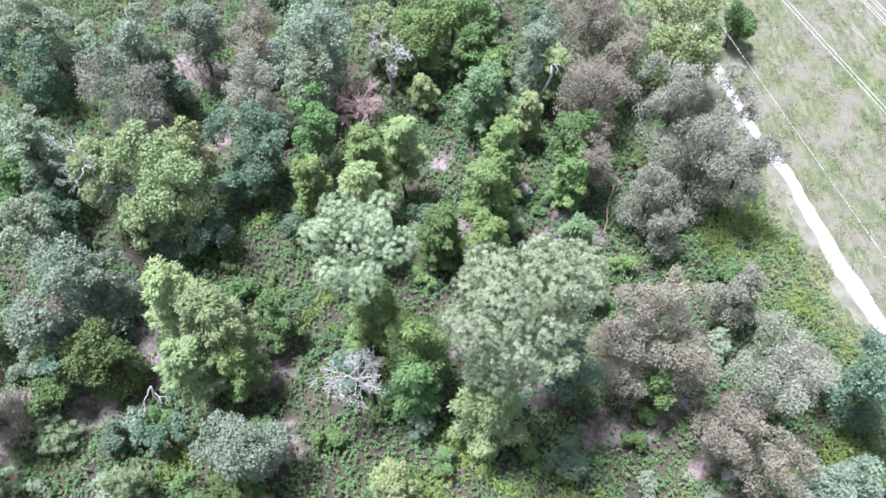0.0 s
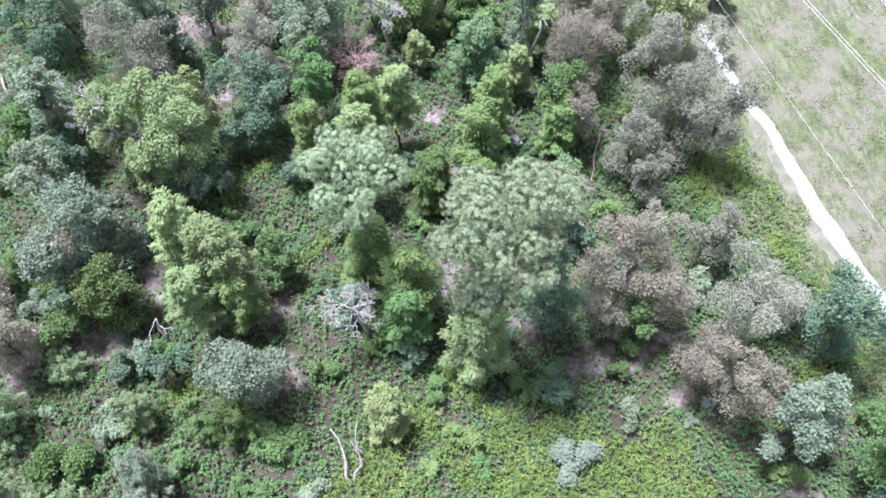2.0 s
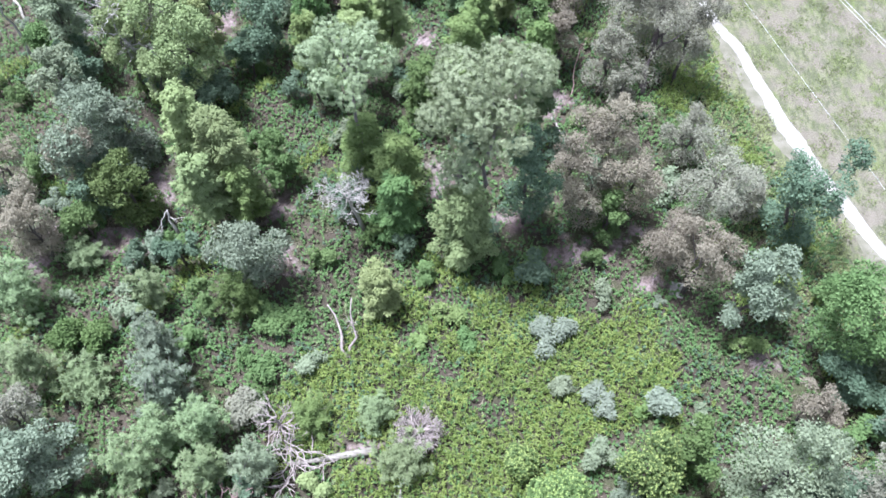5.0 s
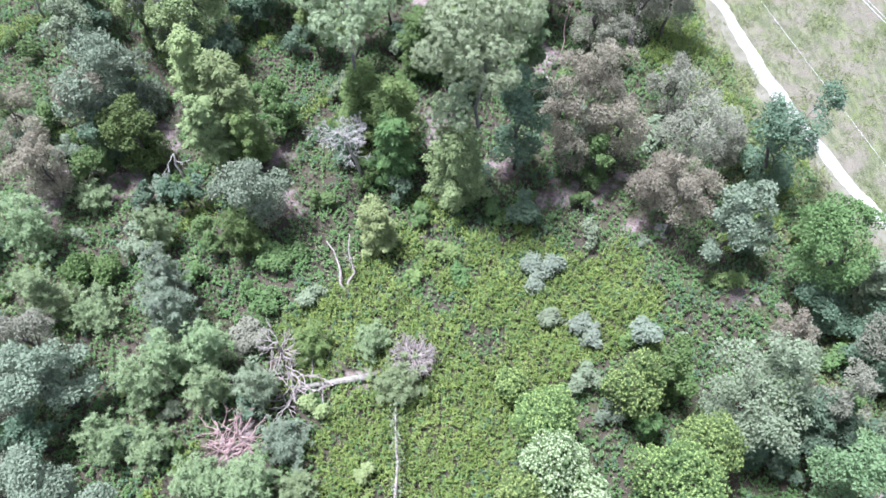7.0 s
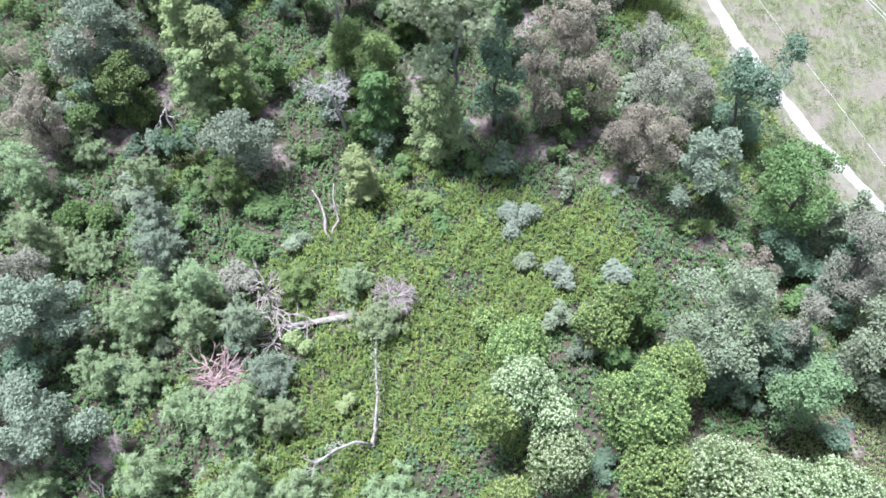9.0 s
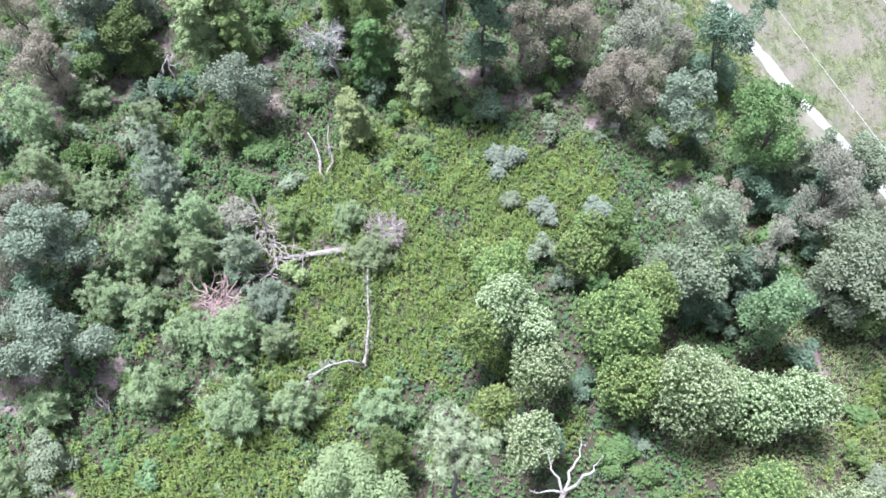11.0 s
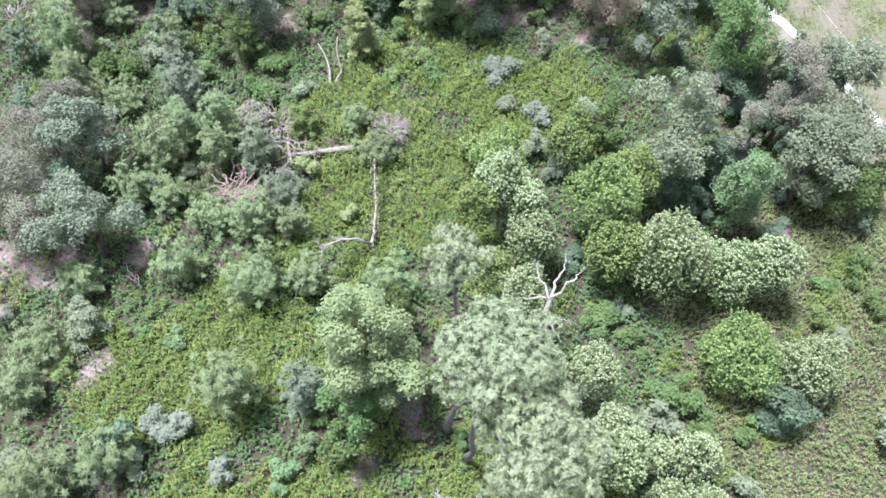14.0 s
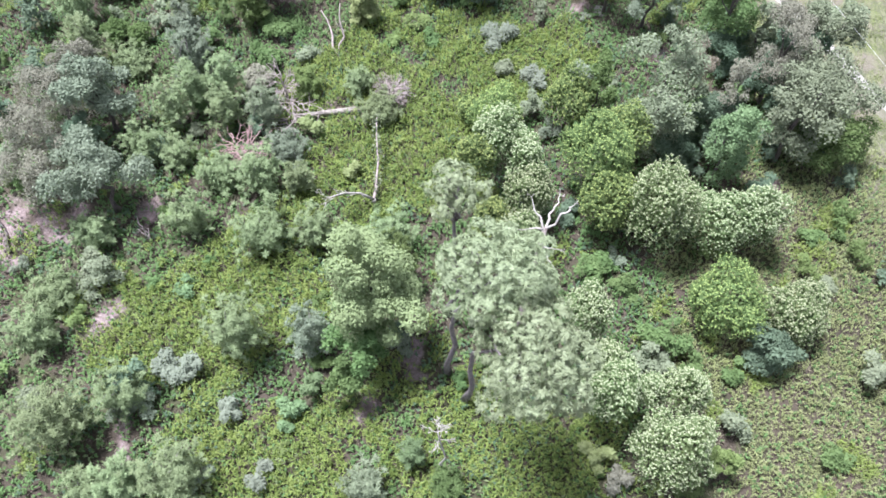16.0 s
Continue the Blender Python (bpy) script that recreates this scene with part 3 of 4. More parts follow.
ROAD = [(18.0, 72.0), (21.0, 54.0), (22.7, 45.9), (24.8, 38.4), (26.6, 34.0), (27.7, 29.5), (28.8, 25.0), (31.0, 19.9), (32.7, 15.6), (34.9, 11.5), (37.5, 6.0), (43.0, -6.0), (52.0, -26.0)]
road = tagged(ribbon("road", ROAD, [0.7] * 3 + [0.8, 0.95, 1.15, 1.3, 1.0] + [0.85] * 5, -0.012, SAND, 0.16, 0.012), "narrow white sand track along the edge of the wood", "road", kind="structure")
verge_line = [(px - 0.4, py - 0.15) for px, py in ROAD]
tagged(ribbon("road_verge", verge_line, [1.3] * 5 + [1.7, 2.2, 1.7] + [1.4] * 5, -0.02, DIRT, 0.35), "worn grey sandy verge beside the track", "verge", kind="structure")
for name, line in (("wheel_track", [(27.0, 74.0), (34.4, 53.5), (36.8, 47.0), (42.0, 33.0), (58.0, -8.0)]), ("wheel_track", [(29.0, 74.0), (36.7, 52.8), (39.1, 46.0), (44.4, 32.0), (60.4, -9.0)])):
    tagged(ribbon(name, line, [0.45] * 5, -0.014, DIRT, 0.08), "worn dirt wheel track across the dry grass", "track", kind="structure")


# ---- trees and shrubs ----
# tall pines
pine(-4.5, 20.7, 13.1, 2.55, PINEGREY, 0.85)
pine(4.0, 16.2, 14.7, 3.38, PINEGREY, 0.85)
pine(2.5, 15.3, 8.9, 1.38, PINEGREY, 0.85)
pine(4.9, -18.1, 15.4, 1.56, PINEGREY, 0.85)
pine(6.7, -24.6, 18.4, 2.43, PINEGREY, 0.85, (-2.2, 2.6))
pine(8.0, -28.2, 17.7, 2.56, PINEGREY, 0.85, (-2.6, 4.2))
# the far wood
oak(-31.9, 41.4, 5.0, 2.35, TEAL, tall=1.15)
oak(-31.9, 44.9, 6.0, 2.60, SAGE, tall=0.85)
oak(-23.1, 41.1, 7.8, 2.48, BLUE, tall=1.04)
oak(-23.0, 37.5, 6.4, 2.95, GREY, (2.0, 0.9), 0.09, 0.97)
oak(-19.3, 44.4, 6.0, 2.16, BLUE, tall=0.85)
oak(-15.2, 45.3, 4.4, 2.53, BROWN, tall=0.85)
oak(-14.7, 39.0, 4.8, 2.55, GREY, tall=0.85)
oak(-10.0, 42.2, 6.5, 3.15, BLUE, tall=0.85)
oak(-9.9, 38.8, 6.2, 1.81, SAGE, tall=1.03)
oak(-9.4, 34.6, 6.5, 1.85, LEAF, tall=0.89)
oak(-13.7, 33.4, 5.6, 2.54, TEAL, tall=1.02)
oak(-14.2, 31.0, 2.4, 1.44, TEAL, tall=1.50)
oak(-22.8, 29.5, 7.5, 2.23, PALE, tall=0.85)
oak(-18.2, 29.1, 7.7, 3.01, PALE, tall=0.85)
oak(-19.7, 26.5, 6.0, 1.44, PALE, tall=0.85)
oak(-27.8, 31.9, 7.5, 1.78, SAGE, tall=0.85)
oak(-26.1, 25.1, 7.5, 1.75, SAGE, tall=1.09)
oak(-17.0, 27.6, 2.6, 2.11, TEAL, tall=0.85)
plume(-8.7, 29.0, 7.3, 1.59, LIME)
plume(-5.2, 30.5, 8.0, 1.87, LIME)
plume(-2.8, 32.3, 7.1, 1.72, YELLOW)
plume(-5.1, 27.4, 8.5, 1.76, YELLOW)
plume(-4.2, 20.8, 4.6, 2.28, LIME)
plume(-1.6, 17.8, 6.9, 2.11, LIME)
plume(-1.6, 16.2, 5.0, 1.96, LEAF)
plume(-15.5, 19.5, 9.4, 1.93, YELLOW)
plume(-13.4, 18.6, 7.5, 2.54, PALE)
plume(-14.7, 16.3, 6.9, 1.74, PALE)
plume(-12.3, 16.9, 5.3, 1.58, LIME)
oak(-10.8, 20.8, 2.9, 1.72, LEAF, tall=1.08)
oak(-23.5, 21.1, 5.8, 3.10, BLUE, tall=0.85)
oak(-24.0, 19.3, 5.9, 1.83, BROWN, tall=0.85)
oak(-20.9, 17.8, 4.0, 2.24, OLIVE, tall=0.85)
oak(-11.5, 12.6, 5.1, 2.34, BLUE, tall=0.85)
oak(-24.0, 15.8, 2.3, 1.65, LEAF, tall=1.05)
plume(2.9, 14.2, 5.7, 2.38, PALE)
oak(7.3, 17.1, 7.5, 2.09, TEAL, tall=1.50)
oak(10.3, 18.2, 8.2, 1.95, BROWN, tall=1.10)
oak(13.1, 19.5, 8.8, 2.00, BROWN, tall=0.87)
oak(14.5, 17.6, 6.7, 2.24, BROWN, tall=0.85)
oak(11.5, 16.9, 4.6, 1.99, BROWN, tall=0.85)
oak(13.0, 16.1, 3.4, 1.42, LEAF, tall=1.08)
oak(16.9, 13.9, 4.8, 2.17, BROWN, tall=0.85)
oak(18.1, 11.2, 6.8, 2.02, BROWN, tall=0.89)
oak(18.8, 16.0, 8.3, 2.49, GREY, tall=0.85)
oak(19.3, 22.3, 4.5, 1.87, GREY, tall=0.85)
plume(8.3, 24.8, 7.0, 1.53, JADE)
plume(3.0, 29.1, 6.6, 2.18, LIME)
plume(2.9, 25.6, 6.0, 1.67, LIME)
plume(-0.2, 26.7, 4.6, 1.92, OLIVE)
plume(4.1, 33.4, 5.7, 1.70, LIME)
plume(3.1, 38.8, 4.6, 2.31, JADE)
oak(6.9, 42.3, 6.0, 1.87, BLUE, tall=1.50)
plume(6.2, 37.4, 4.4, 1.32, YELLOW)
oak(10.8, 38.8, 5.9, 3.00, BROWN, tall=0.85)
oak(8.8, 33.8, 6.0, 1.78, LEAF, tall=0.85)
oak(10.9, 33.0, 5.2, 1.63, BROWN, tall=1.04)
plume(9.2, 31.7, 4.2, 1.64, LIME)
oak(11.0, 45.5, 6.0, 2.53, BROWN, tall=0.85)
oak(13.6, 41.6, 6.8, 1.72, BROWN, tall=1.28)
oak(18.2, 42.7, 7.5, 3.53, YELLOW, tall=0.85)
oak(15.7, 35.2, 8.8, 2.60, GREY, tall=0.85)
oak(20.0, 36.2, 5.9, 1.98, GREY, tall=1.48)
oak(17.6, 32.0, 6.5, 3.16, GREY, (-0.2, -2.8), 0.085, 0.85)
oak(20.3, 30.8, 6.9, 2.14, GREY, tall=1.19)
oak(14.1, 29.7, 4.4, 1.98, GREY, tall=0.85)
oak(15.3, 27.5, 3.9, 1.43, GREY, tall=1.04)
oak(-2.1, 45.1, 3.5, 2.70, LIME, tall=1.16)
plume(1.9, 44.0, 4.0, 1.68, LEAF)
oak(-27.6, 29.8, 4.3, 1.31, TEAL, tall=1.15)
plume(-1.6, 40.7, 2.4, 1.31, YELLOW)
oak(-5.4, 45.0, 5.0, 1.58, PALE, tall=0.85)
oak(-21.2, 41.1, 4.0, 1.64, TEAL, tall=1.00)
oak(-23.0, 17.9, 4.0, 1.80, TEAL, tall=0.85)
oak(-17.0, 13.6, 2.2, 1.28, TEAL, tall=0.85)
oak(-19.8, 13.3, 1.8, 0.89, TEAL, tall=1.00)
# the clearing and its edges
sapling(-26.9, 9.9, 3.2, 2.36, SOFT)
sapling(-23.9, 13.7, 1.0, 1.59, SOFT)
sapling(-24.5, 4.6, 4.0, 1.89, SOFT)
oak(-22.9, 7.8, 1.5, 1.87, OLIVE, tall=0.85)
sapling(-21.4, 4.3, 1.3, 2.10, SOFT)
sapling(-16.7, 6.1, 4.4, 1.65, BLUE)
sapling(-15.8, 3.4, 4.0, 2.14, BLUE)
sapling(-15.4, 0.6, 3.3, 1.59, SOFT)
sapling(-12.9, 1.1, 3.8, 1.58, SOFT)
sapling(-12.3, 9.9, 2.4, 1.88, OLIVE)
shrub(-14.6, 9.8, 2.0, 1.20, LEAF)
shrub(-9.8, 9.3, 0.7, 1.81, LEAF)
plume(-2.8, 10.1, 3.3, 1.70, YELLOW)
sapling(-6.7, 2.0, 1.5, 1.40, LIME)
sapling(-2.8, 2.4, 1.1, 1.42, SOFT)
sapling(-0.8, -0.6, 1.3, 2.06, SOFT)
oak(-21.7, -1.8, 4.3, 2.61, BLUE, tall=1.16)
oak(-23.8, 1.0, 5.1, 1.65, GREY, tall=1.04)
oak(-22.8, -4.7, 2.8, 1.78, TEAL, tall=0.86)
sapling(-16.8, -1.2, 3.0, 1.80, SOFT)
sapling(-18.5, -4.5, 1.8, 2.05, SOFT)
sapling(-16.2, -4.8, 1.1, 1.73, SOFT)
sapling(-12.6, -1.6, 3.1, 1.55, SOFT)
sapling(-9.7, -1.1, 2.3, 1.76, SAGE)
sapling(-7.7, -4.4, 1.2, 1.90, BLUE)
sapling(-12.6, -6.9, 1.3, 2.11, SOFT)
sapling(-6.6, -7.5, 1.7, 1.27, SOFT)
shrub(9.2, 8.0, 0.7, 1.66, SILVER)
shrub(9.2, 4.4, 0.7, 1.08, SAGE)
shrub(11.7, 3.6, 0.7, 1.22, SILVER)
shrub(15.6, 3.0, 1.6, 1.41, SILVER)
rosette(13.6, -1.5, 3.3, 1.88, OLIVE)
oak(15.8, -0.8, 4.4, 1.56, OLIVE, tall=1.50)
oak(20.1, -2.6, 6.8, 3.10, SAGE, tall=1.15)
oak(23.7, 2.0, 4.6, 1.33, BROWN, tall=0.85)
oak(24.8, -2.9, 7.2, 1.41, GREY, tall=1.50)
oak(29.4, 0.9, 2.3, 1.62, TEAL, tall=1.04)
oak(24.4, -6.7, 7.3, 2.02, JADE, tall=1.50)
oak(27.1, 6.7, 7.4, 2.75, LEAF, tall=0.91)
oak(28.0, 4.8, 1.9, 2.35, TEAL, tall=0.85)
oak(29.7, 5.8, 4.8, 1.62, SAGE, tall=1.50)
shrub(11.2, -0.4, 1.5, 1.15, SAGE)
rosette(6.3, -0.8, 1.4, 1.15, LIME)
oak(21.1, 9.4, 5.2, 2.43, BLUE, tall=1.50)
oak(25.7, 16.2, 6.7, 2.53, TEAL, tall=1.48)
shrub(14.3, -3.5, 1.6, 1.12, LEAF)
shrub(-6.2, -2.1, 1.3, 0.93, YELLOW)
shrub(5.7, 12.8, 0.7, 1.00, LEAF)
shrub(8.1, 13.6, 0.7, 1.02, LEAF)
# the near clearing and the clump by the field
oak(-25.3, -1.3, 4.7, 2.80, GREY, tall=0.87)
oak(-24.9, -7.8, 4.4, 3.03, GREY, tall=0.85)
oak(-20.1, -9.2, 4.6, 3.05, BLUE, tall=0.85)
sapling(-20.6, -12.2, 1.7, 1.65, SOFT)
sapling(-22.3, -16.9, 1.4, 2.22, SOFT)
sapling(-14.0, -11.1, 2.3, 1.73, SOFT)
sapling(-8.5, -12.3, 2.3, 2.62, SOFT)
sapling(-4.9, -12.1, 2.4, 1.63, SOFT)
sapling(-9.2, -20.2, 3.6, 2.37, SOFT)
sapling(-4.4, -20.3, 3.4, 1.62, BLUE)
sapling(-22.5, -20.1, 2.0, 1.99, SOFT)
sapling(-19.4, -26.2, 3.3, 2.89, SOFT)
sapling(-15.9, -24.1, 2.3, 2.00, SOFT)
shrub(-13.7, -22.3, 0.7, 1.33, SILVER)
shrub(-11.9, -22.1, 1.1, 1.02, SILVER)
shrub(-9.1, -25.0, 1.3, 0.88, SILVER)
sapling(-11.7, -29.3, 3.0, 2.56, SOFT)
sapling(-15.1, -29.7, 2.0, 1.66, SOFT)
shrub(-13.6, -16.1, 0.7, 0.94, JADE)
shrub(-5.6, -24.9, 0.9, 1.06, JADE)
shrub(-4.1, -23.6, 1.2, 0.79, JADE)
oak(-2.2, -23.5, 3.4, 1.30, LEAF, tall=1.50)
shrub(-7.0, -29.1, 1.0, 0.89, SILVER)
rosette(7.2, -12.7, 4.4, 1.20, OLIVE)
rosette(9.2, -15.3, 6.0, 1.59, CREAM)
rosette(7.9, -3.9, 4.1, 1.95, LIME)
rosette(8.1, -7.2, 5.4, 2.01, CREAM)
rosette(6.3, -8.6, 5.3, 1.46, LIME)
rosette(9.6, -8.7, 5.4, 1.38, CREAM)
rosette(9.8, -10.6, 4.0, 1.84, CREAM)
rosette(15.0, -8.1, 4.7, 2.70, OLIVE)
rosette(15.6, -11.2, 3.9, 1.91, LIME)
rosette(18.8, -12.3, 4.6, 2.59, CREAM)
rosette(23.0, -12.5, 3.1, 2.13, CREAM)
rosette(25.7, -12.3, 3.8, 1.82, CREAM)
rosette(22.8, -18.2, 2.9, 2.52, LIME)
rosette(27.3, -18.7, 2.4, 2.11, CREAM)
rosette(13.1, -20.0, 5.0, 1.58, CREAM)
rosette(13.9, -23.3, 5.2, 1.26, CREAM)
rosette(14.1, -25.0, 5.1, 1.81, CREAM)
rosette(18.5, -24.9, 4.0, 1.52, CREAM)
rosette(16.6, -24.6, 4.0, 1.08, CREAM)
rosette(17.1, -28.4, 4.3, 2.36, CREAM)
oak(20.8, -28.2, 2.5, 1.07, LIME, tall=1.50)
oak(25.5, -21.8, 1.6, 1.97, TEAL, tall=0.85)
shrub(17.7, -22.0, 1.5, 1.24, SAGE)
shrub(20.5, -22.0, 1.2, 1.02, LEAF)
shrub(18.6, -19.9, 1.8, 1.55, LEAF)
shrub(16.7, -16.1, 0.7, 1.10, LEAF)
shrub(14.5, -14.7, 0.7, 1.28, LEAF)
shrub(13.7, -27.7, 1.2, 1.03, YELLOW)
shrub(30.8, -11.7, 0.7, 1.08, LEAF)
sapling(2.3, -27.7, 1.5, 0.96, JADE)
sapling(-0.5, -29.7, 1.3, 1.62, SAGE)
oak(29.6, 1.2, 7.7, 2.34, GREY, tall=0.98)
oak(29.5, -4.8, 7.9, 2.65, SAGE, tall=1.18)
sapling(0.5, -12.1, 2.0, 1.83, SOFT)
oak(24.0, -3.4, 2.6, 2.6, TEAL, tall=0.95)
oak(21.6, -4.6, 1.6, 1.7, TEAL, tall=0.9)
tower(0.2, -19.8, 8.4, 2.7, MOSSY)
# trees and bushes between them
oak(-17.3, 32.0, 6.2, 1.62, YELLOW)
plume(8.4, 40.8, 5.4, 1.35, YELLOW)
oak(13.1, 44.1, 5.5, 2.60, BROWN)
oak(23.9, 48.0, 2.5, 1.87, LEAF)
oak(23.0, 17.7, 4.2, 1.72, GREY)
oak(0.6, 46.3, 4.4, 2.47, LIME)
oak(3.7, 43.0, 2.6, 1.79, LIME)
plume(3.3, 45.6, 3.6, 1.81, LEAF)
oak(-21.5, 23.0, 4.4, 1.67, BLUE)
oak(-26.2, 27.4, 3.4, 1.77, TEAL)
oak(-30.3, 31.0, 3.4, 1.79, LEAF)
oak(-29.5, 33.4, 6.0, 1.95, SAGE)
oak(-26.1, 13.7, 5.4, 1.56, BROWN)
oak(-27.4, 14.9, 5.2, 2.05, BROWN)
oak(-30.1, 19.3, 5.0, 1.65, BROWN)
oak(-19.1, 14.3, 1.4, 0.98, BLUE)
shrub(-7.2, 13.5, 0.9, 1.15, LEAF)
shrub(0.1, 12.3, 0.9, 0.98, LEAF)
shrub(0.1, 7.5, 0.8, 0.90, LIME)
shrub(2.8, 7.5, 0.8, 1.01, LEAF)
sapling(-18.3, 10.3, 2.8, 1.43, SOFT)
shrub(-20.1, 10.0, 1.2, 1.10, SAGE)
shrub(-10.8, 2.7, 1.2, 1.52, GREY)
sapling(-9.4, -7.4, 2.5, 2.13, SOFT)
shrub(-2.7, -6.2, 0.9, 0.76, YELLOW)
oak(33.1, 3.0, 6.5, 2.26, SAGE)
oak(32.2, -2.6, 7.5, 2.78, SAGE)
oak(32.9, -4.4, 2.8, 2.86, OLIVE)
oak(31.3, 3.6, 4.0, 2.21, TEAL)
oak(34.3, 5.0, 5.0, 2.20, SAGE)
rosette(17.1, -5.4, 4.2, 1.86, LIME)
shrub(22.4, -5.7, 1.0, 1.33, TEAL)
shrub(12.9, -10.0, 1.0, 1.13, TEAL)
shrub(23.1, -22.3, 0.9, 0.88, LEAF)
shrub(31.8, -22.4, 1.2, 1.24, SAGE)
shrub(14.6, -29.1, 1.2, 0.88, GREY)
oak(-0.8, -21.2, 4.5, 2.16, LEAF)
shrub(-19.8, -15.2, 1.4, 1.72, SAGE)
sapling(4.4, -29.5, 1.2, 1.15, LEAF)
sapling(-17.1, -29.8, 1.6, 1.47, SOFT)
sapling(1.0, -15.3, 4.0, 1.71, OLIVE)


# ---- dead wood ----
def twigs(a, way, length, radius, depth, out, spread=0.6, rise=0.0):
    """A forking branch."""
    b = a + way * length
    pts = bent(a, b, 4, 0.07)
    out.append(tube(pts, np.linspace(radius, radius * 0.6, 4), 5 if radius > 0.02 else 3))
    if depth == 0:
        return
    for k in range(rng.integers(2, 4)):
        w = unit((way + balls(1)[0] * spread + [0, 0, rise])[None])[0]
        s = pts[rng.integers(2, 4)]
        twigs(s, w, length * rng.uniform(0.55, 0.85), max(radius * 0.62, 0.014), depth - 1, out, spread, rise)


def dead_tree(x, y, height, r, mat, label, lean=(0, 0), boughs=7, depth=3, name="dead_tree", first=(0.36, 0.5), stout=0.05, spread=0.55):
    t = thing(name, x, y, 0, label, "dead tree")
    top = np.array([lean[0], lean[1], height])
    pts = bent((0, 0, -0.15), top, 7, 0.03)
    part("trunk", mesh_of("trunk", *merged([tube(pts, np.linspace(0.05 * r + 0.07, 0.05, 7), 8)]), [mat], smooth=True), t)
    for k in range(boughs):
        a = pts[rng.integers(3, 7)]
        ang = 2 * np.pi * k / boughs + rng.uniform(-0.4, 0.4)
        way = unit(np.array([[np.cos(ang), np.sin(ang), rng.uniform(0.1, 0.9)]]))[0]
        out = []
        twigs(a, way, r * rng.uniform(*first), stout, depth, out, spread)
        part("branch", mesh_of("branch", *merged(out), [mat]), t)
    return t


dead_tree(-4.3, 16.5, 5.8, 2.3, DEAD, "small dead tree with a dense fan of bleached white twigs", (-1.1, -0.6), 14, 5, "dead_tree", (0.27, 0.36), 0.03, 0.75)
dead_tree(-4.2, 41.6, 6.4, 2.3, DEAD, "dead tree with bare bleached branches among green trees", (0, 0), 12, 5, "dead_tree", (0.24, 0.34), 0.035, 0.8)
dead_tree(-21.4, 28.9, 9.0, 2.3, DEAD, "dead tree with grey bare limbs beside a leafy oak", (-0.9, -0.3), 12, 4)
dead_tree(-6.5, 39.2, 2.8, 2.3, DEADPINK, "dead pinkish brown brushy bush without leaves", (0, 0), 34, 4, "dead_bush", (0.3, 0.42), 0.03)
dead_tree(-30.2, 10.5, 4.5, 1.6, DEAD, "thin dead tree with a pale leaning trunk", (-0.6, 0.6), 5, 3)
dead_tree(-8.6, 1.4, 3.0, 1.6, DEADGREY, "grey leafless dead bush in the undergrowth", (0, 0), 10, 3, "dead_bush")


def broken_tree():
    """The tall dead trunk with stubs of limbs beside the pines."""
    t = thing("broken_dead_tree", 8.6, -22.4, 0, "tall dead bleached trunk with a few broken forked limbs", "dead tree")
    pts = np.array([(0, 0, -0.2), (0.05, 0.1, 6), (0.1, 0.5, 12), (0.45, 1.6, 14.0), (0.75, 2.4, 15.0)])
    part("trunk", mesh_of("trunk", *merged([tube(pts, [0.36, 0.33, 0.29, 0.19, 0.1], 9)]), [TORNBARK], smooth=True), t)
    for a, b, c in (((0.75, 2.4, 15.0), (1.2, 3.4, 15.1), (1.5, 4.1, 15.1)), ((0.75, 2.4, 15.0), (1.8, 3.0, 15.5), (2.1, 3.4, 15.4)), ((0.7, 2.3, 14.8), (0.3, 2.4, 15.0), (-0.2, 2.35, 14.95)),
                    ((0.5, 1.8, 14.2), (0.9, 1.6, 14.3), (1.2, 1.5, 14.4)), ((0.5, 1.7, 14.1), (0.8, 1.3, 14.1), (1.0, 1.0, 14.0)), ((0.7, 2.3, 14.9), (0.3, 3.0, 15.4), (0.1, 3.6, 15.6))):
        out = [tube(np.concatenate([bent(a, b, 4, 0.12), bent(b, c, 4, 0.14)[1:]]), np.linspace(0.07, 0.026, 7), 6)]
        way = unit((np.array(c) - np.array(b))[None])[0]
        twigs(np.array(c), way, 0.3, 0.024, 2, out, 0.9)
        part("limb", mesh_of("limb", *merged(out), [DEAD]), t)


broken_tree()


